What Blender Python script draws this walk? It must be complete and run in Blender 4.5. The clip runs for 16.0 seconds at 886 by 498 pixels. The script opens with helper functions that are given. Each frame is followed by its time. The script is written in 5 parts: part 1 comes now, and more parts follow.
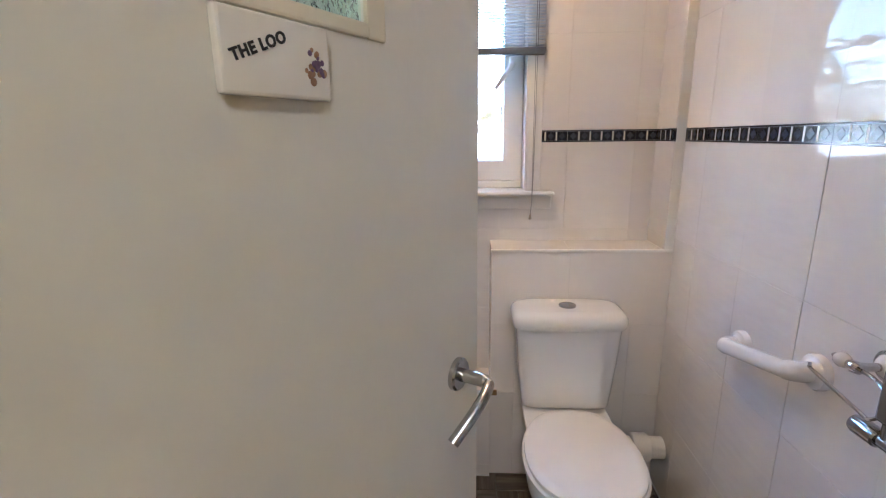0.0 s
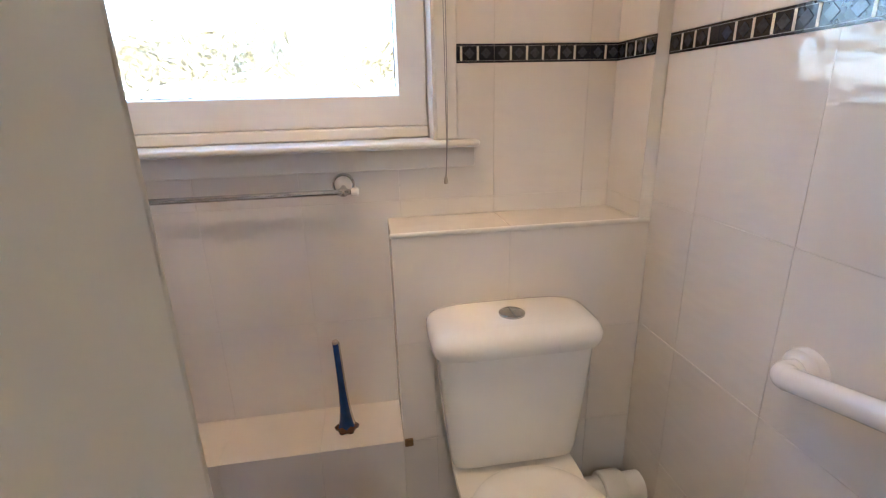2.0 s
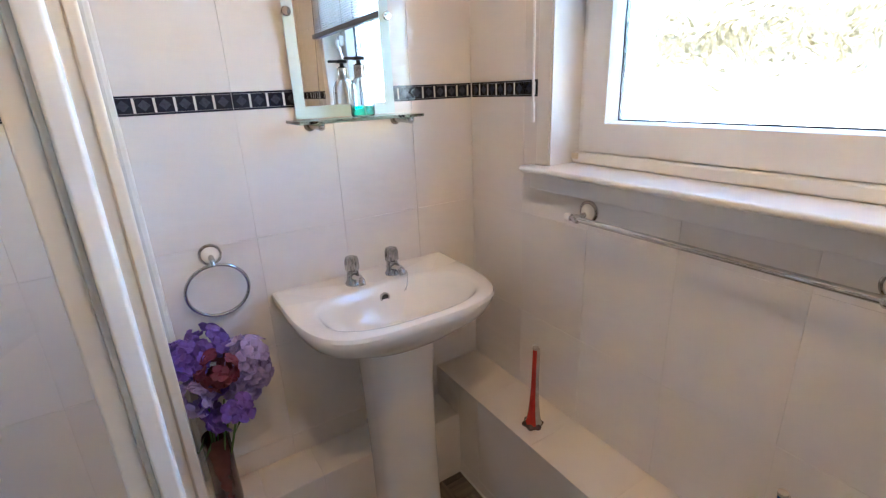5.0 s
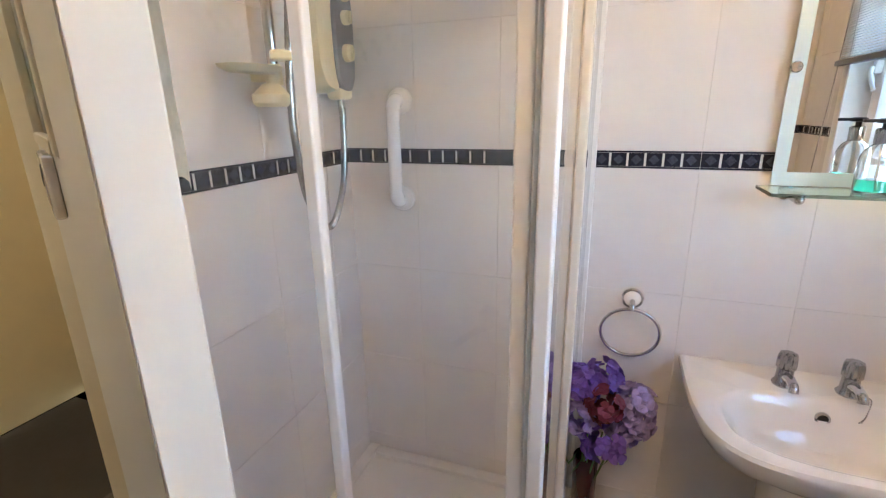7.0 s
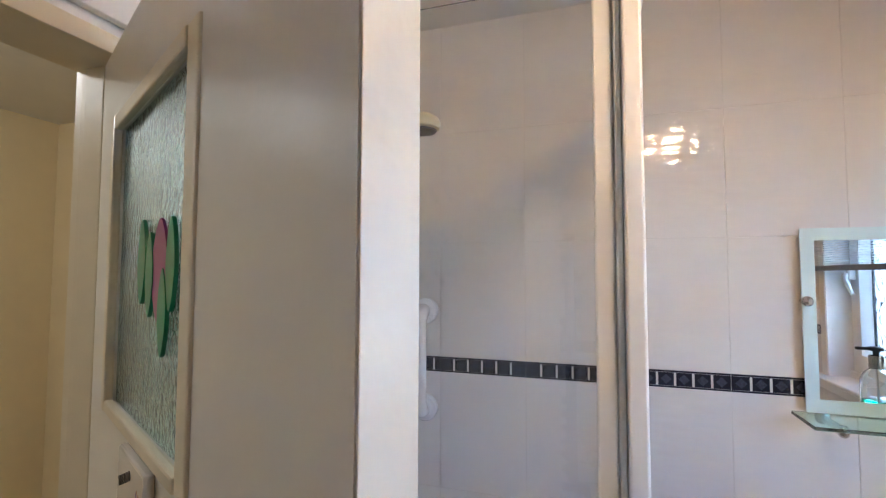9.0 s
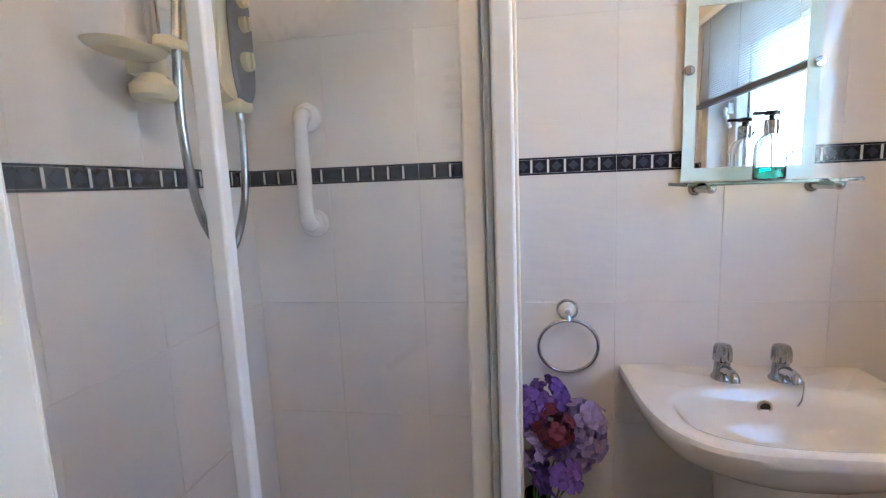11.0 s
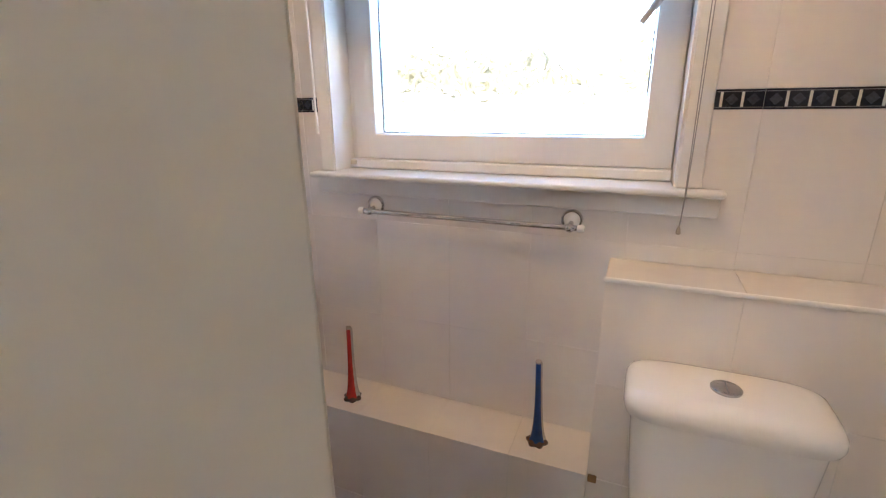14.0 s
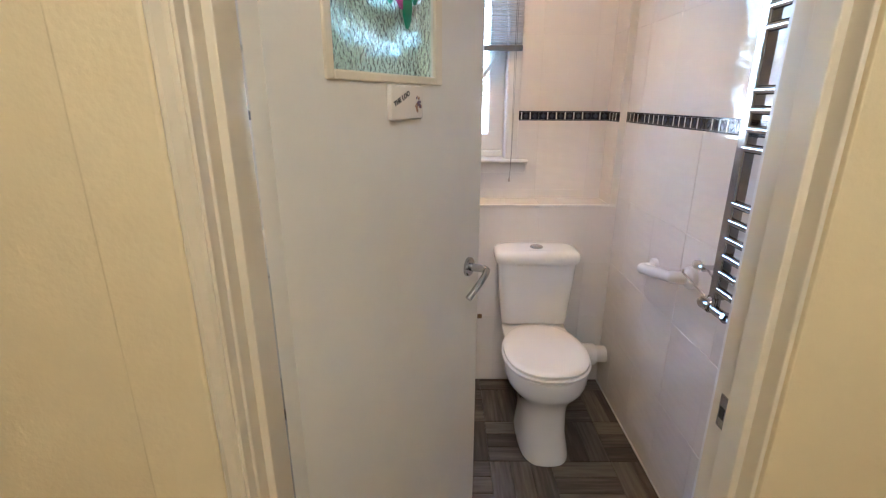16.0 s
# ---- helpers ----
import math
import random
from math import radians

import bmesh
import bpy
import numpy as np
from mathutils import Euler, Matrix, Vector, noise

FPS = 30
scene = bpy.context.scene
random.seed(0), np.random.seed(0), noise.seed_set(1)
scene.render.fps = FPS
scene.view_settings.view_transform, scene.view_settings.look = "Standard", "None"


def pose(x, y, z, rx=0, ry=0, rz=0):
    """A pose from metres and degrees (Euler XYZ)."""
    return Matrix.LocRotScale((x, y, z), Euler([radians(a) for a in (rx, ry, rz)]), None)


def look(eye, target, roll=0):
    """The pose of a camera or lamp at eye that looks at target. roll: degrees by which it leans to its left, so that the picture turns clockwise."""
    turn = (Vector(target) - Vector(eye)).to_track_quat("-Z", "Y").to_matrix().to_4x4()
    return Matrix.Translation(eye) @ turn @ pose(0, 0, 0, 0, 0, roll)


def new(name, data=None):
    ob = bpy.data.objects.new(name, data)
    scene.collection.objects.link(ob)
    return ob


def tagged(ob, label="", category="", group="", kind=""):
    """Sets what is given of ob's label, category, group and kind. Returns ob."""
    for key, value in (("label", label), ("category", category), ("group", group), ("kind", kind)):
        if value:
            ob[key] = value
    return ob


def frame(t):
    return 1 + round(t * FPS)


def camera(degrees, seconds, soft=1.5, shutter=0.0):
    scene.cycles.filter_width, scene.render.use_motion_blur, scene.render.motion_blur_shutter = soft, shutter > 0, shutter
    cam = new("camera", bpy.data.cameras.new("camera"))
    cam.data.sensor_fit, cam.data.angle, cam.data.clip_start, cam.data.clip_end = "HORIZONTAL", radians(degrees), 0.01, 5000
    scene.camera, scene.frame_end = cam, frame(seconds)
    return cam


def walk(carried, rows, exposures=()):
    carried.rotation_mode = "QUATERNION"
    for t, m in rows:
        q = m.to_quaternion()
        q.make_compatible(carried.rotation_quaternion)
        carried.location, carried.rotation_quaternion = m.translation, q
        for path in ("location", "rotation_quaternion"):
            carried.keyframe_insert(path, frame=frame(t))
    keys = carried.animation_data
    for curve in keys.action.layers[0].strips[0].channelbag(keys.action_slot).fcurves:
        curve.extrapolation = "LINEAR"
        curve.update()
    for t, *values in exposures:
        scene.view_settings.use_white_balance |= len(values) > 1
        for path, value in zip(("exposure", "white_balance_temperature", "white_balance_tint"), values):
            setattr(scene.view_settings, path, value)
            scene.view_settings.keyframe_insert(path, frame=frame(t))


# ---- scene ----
cam = camera(87.1, 16.0, soft=1.2)
PATH = [
    (0, (1.179, 0.109, 1.398), (1.069, 2.05, 0.929), -0.7),
    (0.5, (1.192, 0.155, 1.407), (1.401, 2.085, 0.924), -1.0),
    (1, (1.213, 0.275, 1.392), (1.549, 2.174, 0.865), -1.0),
    (1.5, (1.24, 0.526, 1.361), (1.593, 2.412, 0.795), -1.3),
    (2, (1.228, 0.752, 1.281), (1.514, 2.636, 0.676), -1.5),
    (2.5, (1.208, 0.903, 1.27), (1.235, 2.799, 0.635), -1.8),
    (3, (1.236, 1.013, 1.266), (0.889, 2.869, 0.605), -2.3),
    (3.5, (1.348, 1.013, 1.3), (0.403, 2.643, 0.627), -2.6),
    (5.8, (1.337, 1.103, 1.42), (-0.45, 1.737, 0.785), -2.4),
    (6, (1.317, 1.14, 1.418), (-0.52, 1.621, 0.793), -2.4),
    (6.5, (1.29, 1.092, 1.411), (-0.626, 1.011, 0.845), -1.7),
    (7, (1.338, 1.055, 1.525), (-0.458, 0.381, 0.958), -1.1),
    (7.5, (1.327, 1.05, 1.649), (-0.423, 0.151, 1.285), -1.4),
    (8, (1.384, 0.942, 1.681), (-0.427, 0.095, 1.623), -0.3),
    (10.3, (1.305, 0.923, 1.538), (-0.647, 0.491, 1.548), -1.6),
    (10.5, (1.291, 0.948, 1.484), (-0.667, 0.539, 1.448), -1.9),
    (11, (1.271, 0.982, 1.36), (-0.687, 0.686, 1.081), -2.3),
    (11.5, (1.311, 1.014, 1.304), (-0.634, 0.88, 0.856), -2.7),
    (12, (1.335, 1.097, 1.296), (-0.598, 1.271, 0.813), -2.9),
    (12.5, (1.392, 1.082, 1.303), (-0.397, 1.809, 0.782), -2.5),
    (13, (1.414, 0.915, 1.316), (0.083, 2.294, 0.745), -1.7),
    (13.1, (1.422, 0.884, 1.328), (0.197, 2.355, 0.748), -1.6),
    (13.5, (1.389, 0.762, 1.346), (0.495, 2.45, 0.754), -1.0),
    (14, (1.31, 0.687, 1.384), (0.576, 2.453, 0.801), -0.6),
    (14.5, (1.259, 0.495, 1.384), (0.747, 2.342, 0.815), -0.1),
    (15, (1.204, 0.256, 1.417), (0.812, 2.124, 0.819), 0.1),
    (15.4, (1.105, -0.003, 1.424), (0.78, 1.877, 0.823), -0.0),
    (15.6, (1.075, -0.145, 1.416), (0.824, 1.748, 0.82), -0.1),
    (15.8, (1.08, -0.282, 1.434), (0.936, 1.621, 0.836), 0.1),
    (16, (1.099, -0.411, 1.463), (1.09, 1.495, 0.858), 0.1),
]
EXPOSURES = [
    (0.0, 4.68, 4950, 9), (1.0, 4.69, 5250, 10), (2.0, 4.58, 5450, 9), (3.0, 4.68, 5100, 8), (3.5, 4.56, 4950, 8), (6.0, 4.54, 5600, 8), (7.0, 4.57, 5650, 8), (7.5, 4.42, 6000, 9), (8.0, 4.25, 5500, 10),
    (10.5, 4.10, 5050, 8), (11.0, 4.34, 5280, 8), (11.5, 4.62, 5650, 9), (12.0, 4.67, 5850, 10), (12.5, 4.52, 5850, 11), (13.5, 4.50, 5750, 11), (14.5, 4.70, 5050, 9), (15.0, 4.74, 4950, 8), (16.0, 4.85, 5100, 10),
]
walk(cam, [(t, look(eye, target, roll)) for t, eye, target, roll in PATH], EXPOSURES)

# ---- world and light ----
world = bpy.data.worlds.new("daylight")
scene.world = world
world.use_nodes = True
sky = world.node_tree.nodes.new("ShaderNodeTexSky")
sky.sky_type, sky.sun_disc = "NISHITA", False
sky.sun_elevation, sky.sun_rotation = radians(48), radians(200)
world.node_tree.links.new(sky.outputs[0], world.node_tree.nodes["Background"].inputs[0])
world.node_tree.nodes["Background"].inputs[1].default_value = 0.15

sun = new("sun", bpy.data.lights.new("sun", "SUN"))
sun.data.energy, sun.data.angle, sun.data.color = 2.0, radians(0.6), (1.0, 0.95, 0.88)
sun.matrix_world = look((0, -6, 8), (0.3, 2.0, 0.0))

BULB_POWER, HALL_POWER = 24.0, 3.2

# ---- materials ----


def surface(name, colour, rough=0.5, metal=0.0, vary=0.06, grain=30.0, bump=0.0, bump_scale=80.0, coat=0.0, per_piece=0.0, dirt=None, dirt_amount=0.0, spec=0.5, ripple=(1, 1, 1)):
    """A painted or solid surface: two scales of tone, fine relief, and a random tone for each piece."""
    m = bpy.data.materials.new(name)
    m.use_nodes = True
    n, l = m.node_tree.nodes, m.node_tree.links
    bsdf = n["Principled BSDF"]
    place = n.new("ShaderNodeNewGeometry")
    fine, broad = n.new("ShaderNodeTexNoise"), n.new("ShaderNodeTexNoise")
    fine.inputs["Scale"].default_value, broad.inputs["Scale"].default_value = grain, grain / 9
    fine.inputs["Detail"].default_value = 4
    for t in (fine, broad):
        l.new(place.outputs["Position"], t.inputs["Vector"])
    both = n.new("ShaderNodeMath")
    both.operation = "ADD"
    l.new(fine.outputs[0], both.inputs[0]), l.new(broad.outputs[0], both.inputs[1])
    total = both
    if per_piece:
        info = n.new("ShaderNodeObjectInfo")
        own = n.new("ShaderNodeMath")
        own.operation = "MULTIPLY_ADD"
        own.inputs[1].default_value = per_piece
        l.new(info.outputs["Random"], own.inputs[0]), l.new(both.outputs[0], own.inputs[2])
        total = own
    span = n.new("ShaderNodeMapRange")
    span.inputs["From Min"].default_value, span.inputs["From Max"].default_value = 0.6, 1.4 + per_piece
    span.inputs["To Min"].default_value, span.inputs["To Max"].default_value = 1 - vary, 1 + vary
    l.new(total.outputs[0], span.inputs[0])
    tone = n.new("ShaderNodeMix")
    tone.data_type, tone.blend_type = "RGBA", "MULTIPLY"
    tone.inputs["Factor"].default_value = 1.0
    tone.inputs["A"].default_value = (*colour, 1)
    l.new(span.outputs[0], tone.inputs["B"])
    out = tone.outputs["Result"]
    if dirt:
        spots = n.new("ShaderNodeTexNoise")
        spots.inputs["Scale"].default_value, spots.inputs["Detail"].default_value = 7.0, 6.0
        l.new(place.outputs["Position"], spots.inputs["Vector"])
        cut = n.new("ShaderNodeMapRange")
        cut.inputs["From Min"].default_value, cut.inputs["From Max"].default_value = 0.55, 0.75
        cut.inputs["To Max"].default_value = dirt_amount
        l.new(spots.outputs[0], cut.inputs[0])
        stain = n.new("ShaderNodeMix")
        stain.data_type = "RGBA"
        stain.inputs["B"].default_value = (*dirt, 1)
        l.new(cut.outputs[0], stain.inputs["Factor"]), l.new(out, stain.inputs["A"])
        out = stain.outputs["Result"]
    l.new(out, bsdf.inputs["Base Color"])
    wear = n.new("ShaderNodeMapRange")
    wear.inputs["To Min"].default_value, wear.inputs["To Max"].default_value = rough * 0.8, min(1, rough * 1.25)
    l.new(fine.outputs[0], wear.inputs[0]), l.new(wear.outputs[0], bsdf.inputs["Roughness"])
    bsdf.inputs["Metallic"].default_value = metal
    bsdf.inputs["Coat Weight"].default_value = coat
    bsdf.inputs["Specular IOR Level"].default_value = spec
    if bump:
        relief, b = n.new("ShaderNodeTexNoise"), n.new("ShaderNodeBump")
        relief.inputs["Scale"].default_value = bump_scale
        stretch = n.new("ShaderNodeVectorMath")
        stretch.operation = "MULTIPLY"
        stretch.inputs[1].default_value = ripple
        l.new(place.outputs["Position"], stretch.inputs[0]), l.new(stretch.outputs[0], relief.inputs["Vector"])
        b.inputs["Strength"].default_value, b.inputs["Distance"].default_value = 1.0, bump
        l.new(relief.outputs[0], b.inputs["Height"]), l.new(b.outputs[0], bsdf.inputs["Normal"])
    return m


def clear(name, colour=(1, 1, 1), rough=0.0, ior=1.45, bump=0.0, bump_scale=20.0, leafy=False):
    """Glass, plain or with a pressed pattern."""
    m = bpy.data.materials.new(name)
    m.use_nodes = True
    n, l = m.node_tree.nodes, m.node_tree.links
    bsdf = n["Principled BSDF"]
    bsdf.inputs["Base Color"].default_value = (*colour, 1)
    bsdf.inputs["Transmission Weight"].default_value = 1
    bsdf.inputs["Roughness"].default_value, bsdf.inputs["IOR"].default_value = rough, ior
    if bump:
        place, b = n.new("ShaderNodeNewGeometry"), n.new("ShaderNodeBump")
        relief = n.new("ShaderNodeTexNoise")
        relief.inputs["Scale"].default_value = bump_scale
        # long curling leaves pressed into the pane
        relief.inputs["Distortion"].default_value = 3.0 if leafy else 0.0
        relief.inputs["Detail"].default_value = 0.5 if leafy else 2.0
        l.new(place.outputs["Position"], relief.inputs["Vector"])
        b.inputs["Distance"].default_value = bump
        l.new(relief.outputs[0], b.inputs["Height"]), l.new(b.outputs[0], bsdf.inputs["Normal"])
    return m


def glowing(name, colour, strength):
    m = bpy.data.materials.new(name)
    m.use_nodes = True
    bsdf = m.node_tree.nodes["Principled BSDF"]
    bsdf.inputs["Emission Color"].default_value, bsdf.inputs["Emission Strength"].default_value = (*colour, 1), strength
    return m


TILE = surface("tile_glaze", (0.80, 0.765, 0.735), 0.035, vary=0.035, grain=14, bump=0.0034, bump_scale=9.0, per_piece=0.5, spec=0.5, ripple=(0.6, 0.6, 1.9))
LEDGE_TILE = surface("ledge_glaze", (0.80, 0.75, 0.70), 0.13, vary=0.04, grain=14, bump=0.002, bump_scale=8.0, per_piece=0.5)
GROUT = surface("grout", (0.77, 0.735, 0.70), 0.85, vary=0.10, grain=25, dirt=(0.55, 0.46, 0.37), dirt_amount=0.35)
NAVY = surface("navy_glaze", (0.012, 0.0145, 0.027), 0.14, vary=0.4, grain=120)
STEEL_BLUE = surface("grey_blue_glaze", (0.046, 0.053, 0.078), 0.12, vary=0.5, grain=160)
BAND_GREY = surface("band_grey_line", (0.30, 0.30, 0.31), 0.2, grain=60)
BAND_WHITE = surface("band_white", (0.70, 0.69, 0.66), 0.2, grain=60)
PAINT = surface("white_gloss_paint", (0.80, 0.775, 0.735), 0.3, vary=0.04, grain=18, bump=0.0006, bump_scale=45, dirt=(0.62, 0.5, 0.36), dirt_amount=0.18)
DOOR_PAINT = surface("cream_door_paint", (0.74, 0.69, 0.60), 0.38, vary=0.035, grain=10, bump=0.0005, bump_scale=60)
PLASTIC = surface("white_plastic", (0.81, 0.80, 0.78), 0.3, vary=0.02, grain=20, dirt=(0.68, 0.62, 0.52), dirt_amount=0.05)
CERAMIC = surface("white_ceramic", (0.86, 0.83, 0.78), 0.08, vary=0.02, grain=8, coat=0.4)
SEAT_PLASTIC = surface("toilet_seat_plastic", (0.84, 0.81, 0.77), 0.22, vary=0.02, grain=8)
RAIL_WHITE = surface("grab_rail_plastic", (0.85, 0.83, 0.83), 0.2, vary=0.02, grain=20)
CHROME = surface("chrome", (0.60, 0.59, 0.585), 0.08, 1.0, vary=0.08, grain=40)
# Chrome with the dim hall it mirrors put into its colour.
RAD_CHROME = surface("darkened_radiator_chrome", (0.36, 0.355, 0.35), 0.12, 1.0, vary=0.1, grain=30)
DULL_CHROME = surface("worn_chrome", (0.45, 0.445, 0.44), 0.2, 1.0, vary=0.12, grain=60)
GREY_METAL = surface("blind_rail_metal", (0.14, 0.16, 0.20), 0.4, 0.3, vary=0.1)
SLAT = surface("blind_slat", (0.70, 0.74, 0.80), 0.35, vary=0.05)
CREAM = surface("aged_cream_plastic", (0.76, 0.67, 0.45), 0.35, vary=0.08, grain=25)
GREY_PLASTIC = surface("grey_plastic", (0.20, 0.20, 0.21), 0.3, vary=0.08, grain=40)
FRAME_WHITE = surface("enclosure_frame", (0.82, 0.81, 0.78), 0.4, vary=0.015, grain=30)
SEAL = surface("grey_seal", (0.60, 0.60, 0.57), 0.5, vary=0.1)
PALE_SEAL = surface("pale_seal", (0.66, 0.66, 0.62), 0.45, vary=0.1)
ACRYLIC = surface("shower_tray_acrylic", (0.80, 0.79, 0.77), 0.2, vary=0.03)


def planked(name):
    """Grey-brown printed wood: streaks along each plank, and a tone of its own for each plank."""
    m = surface(name, (0.13, 0.105, 0.085), 0.4, vary=0.15, grain=22, bump=0.0005, bump_scale=140)
    n, l = m.node_tree.nodes, m.node_tree.links
    bsdf = n["Principled BSDF"]
    where, info, stretch, streak, tone, ramp = (n.new("ShaderNode" + k) for k in ("TexCoord", "ObjectInfo", "Mapping", "TexNoise", "Math", "ValToRGB"))
    stretch.inputs["Scale"].default_value = (5.0, 62.0, 1.0)
    streak.inputs["Scale"].default_value, streak.inputs["Detail"].default_value = 1.0, 5.0
    shift = n.new("ShaderNodeVectorMath")
    shift.operation = "SCALE"
    shift.inputs[0].default_value = (13.0, 29.0, 7.0)
    l.new(info.outputs["Random"], shift.inputs["Scale"])
    l.new(shift.outputs[0], stretch.inputs["Location"])
    l.new(where.outputs["Object"], stretch.inputs["Vector"]), l.new(stretch.outputs[0], streak.inputs["Vector"])
    tone.operation = "MULTIPLY_ADD"
    tone.inputs[1].default_value = 0.42
    l.new(info.outputs["Random"], tone.inputs[0]), l.new(streak.outputs[0], tone.inputs[2])
    stops = ramp.color_ramp.elements
    stops[0].position, stops[0].color = 0.30, (0.026, 0.021, 0.017, 1)
    stops[1].position, stops[1].color = 1.0, (0.165, 0.135, 0.105, 1)
    mid = stops.new(0.62)
    mid.color = (0.062, 0.050, 0.040, 1)
    l.new(tone.outputs[0], ramp.inputs[0]), l.new(ramp.outputs[0], bsdf.inputs["Base Color"])
    return m


PLANK = planked("grey_wood_plank")
FLOOR_BASE = surface("floor_base", (0.045, 0.038, 0.032), 0.7, vary=0.2)
HALL_PAINT = surface("yellow_hall_paint", (0.76, 0.63, 0.38), 0.55, vary=0.035, grain=12, bump=0.0007, bump_scale=120)
STILE_CREAM = surface("cream_stile", (0.76, 0.70, 0.58), 0.3, vary=0.03, grain=16)
HALL_TRIM = surface("cream_hall_trim", (0.74, 0.65, 0.48), 0.35, vary=0.04, grain=16)
CEILING = surface("ceiling_paint", (0.80, 0.76, 0.70), 0.8, vary=0.03, grain=9, bump=0.0006, bump_scale=120)
MIRROR = surface("mirror_silver", (0.88, 0.90, 0.89), 0.015, 1.0, vary=0.01)
FROST = surface("frosted_mirror_edge", (0.70, 0.80, 0.77), 0.45, 0.35, vary=0.03)
GLASS = clear("clear_glass", (0.975, 0.995, 1.0))
SHELF_GLASS = clear("green_tinted_glass", (0.72, 0.93, 0.86))
WINDOW_GLASS = clear("leaf_pattern_glass", (0.98, 1.0, 1.0), 0.07, 1.45, 0.0065, 11.0, leafy=True)
DOOR_GLASS = clear("hammered_glass", (0.66, 0.84, 0.80), 0.16, 1.45, 0.0042, 120.0)
SOAP = clear("green_soap", (0.10, 0.80, 0.52), 0.0, 1.35)
RED_GLASS = surface("red_glass", (0.42, 0.02, 0.016), 0.06, vary=0.25, grain=60, coat=0.6)
BLUE_GLASS = surface("blue_glass", (0.007, 0.045, 0.21), 0.06, vary=0.3, grain=60, coat=0.6)
FOOT_GLASS = surface("brown_clear_glass", (0.07, 0.035, 0.03), 0.05, vary=0.5, grain=90, coat=0.6)
CLEAR_EDGE = surface("grey_clear_glass", (0.42, 0.38, 0.34), 0.06, vary=0.3, grain=60, coat=0.5)
VASE_BROWN = surface("dark_red_vase_glass", (0.055, 0.012, 0.014), 0.1, vary=0.3, grain=40, coat=0.5)
PETAL_PURPLE = surface("purple_petal", (0.16, 0.085, 0.42), 0.6, vary=0.45, grain=70)
PETAL_LILAC = surface("lilac_petal", (0.38, 0.31, 0.62), 0.6, vary=0.35, grain=70)
PETAL_WINE = surface("wine_petal", (0.16, 0.022, 0.06), 0.6, vary=0.4, grain=70)
LEAF = surface("stem_green", (0.07, 0.16, 0.03), 0.5, vary=0.3, grain=60)
BLACK = surface("black_plastic_and_hole_shade", (0.012, 0.012, 0.013), 0.3, vary=0.2)
INK = surface("black_ink", (0.02, 0.018, 0.02), 0.5)
GLAZE_SIGN = surface("white_sign_glaze", (0.80, 0.74, 0.66), 0.12, vary=0.03)
SIGN_ROSE = surface("sign_flower_purple", (0.16, 0.09, 0.17), 0.4, vary=0.5, grain=200)
SIGN_GOLD = surface("sign_flower_ochre", (0.36, 0.20, 0.11), 0.4, vary=0.5, grain=200)
FILM_GREEN = surface("green_window_sticker", (0.01, 0.25, 0.12), 0.3)
FILM_MAGENTA = surface("magenta_window_sticker", (0.30, 0.03, 0.22), 0.3)
CORD = surface("grey_cord", (0.32, 0.31, 0.30), 0.7)
RUST = surface("broken_tile_clay", (0.22, 0.13, 0.06), 0.9, vary=0.3)
LACE = surface("white_lace", (0.84, 0.80, 0.72), 0.8, vary=0.08, grain=150)
SHADE_WARM = surface("lamp_body_white", (0.8, 0.76, 0.68), 0.35)
BULB = glowing("warm_bulb", (1.0, 0.60, 0.28), BULB_POWER)
GRASS = surface("lawn", (0.07, 0.10, 0.03), 0.9, vary=0.3, grain=6)
WHITE_RENDER = surface("white_garden_wall", (0.80, 0.79, 0.76), 0.8, vary=0.05, grain=6, bump=0.002)
HEDGE_LEAF = surface("yellow_green_leaf", (0.17, 0.132, 0.060), 0.6, vary=0.3, grain=9)
BRICK_OUT = surface("outer_wall_render", (0.55, 0.52, 0.47), 0.9, vary=0.08, grain=8)

# ---- building helpers ----


def mesh_of(name, bm, material, smooth=True):
    bmesh.ops.recalc_face_normals(bm, faces=bm.faces)
    me = bpy.data.meshes.new(name)
    bm.to_mesh(me)
    bm.free()
    for m in (material if isinstance(material, (list, tuple)) else [material]):
        me.materials.append(m)
    if smooth:
        usual = 6 * float(np.median([p.area for p in me.polygons]))
        me.polygons.foreach_set("use_smooth", [True] * len(me.polygons))
        me.set_sharp_from_angle(angle=radians(38))
        # broad faces of a bevelled box stay flat, so that only its edges look rounded
        for p in me.polygons:
            if p.area > usual and max(map(abs, p.normal)) > 0.9999:
                p.use_smooth = False
    return me


def part(name, bm, material, parent=None, label="", smooth=True):
    ob = new(name, mesh_of(name, bm, material, smooth))
    ob.parent = parent
    return tagged(ob, label)


def thing(name, label, category, group="", at=(0, 0, 0), turn=0):
    ob = new(name)
    ob.empty_display_size = 0.05
    ob.matrix_world = pose(*at, 0, 0, turn)
    return tagged(ob, label, category, group)


def slab(bm, lo, hi, bevel=0.0, segments=2):
    """An upright box from corner lo to corner hi, with rounded edges."""
    lo, hi = Vector(lo), Vector(hi)
    vs = bmesh.ops.create_cube(bm, size=1)["verts"]
    for v in vs:
        v.co = Vector(((lo[i] + hi[i]) / 2 + v.co[i] * (hi[i] - lo[i])) for i in range(3))
    if bevel:
        es = list({e for v in vs for e in v.link_edges})
        bmesh.ops.bevel(bm, geom=es, offset=bevel, segments=segments, profile=0.5, affect="EDGES")
    return bm


def block(lo, hi, bevel=0.0, segments=2):
    return slab(bmesh.new(), lo, hi, bevel, segments)


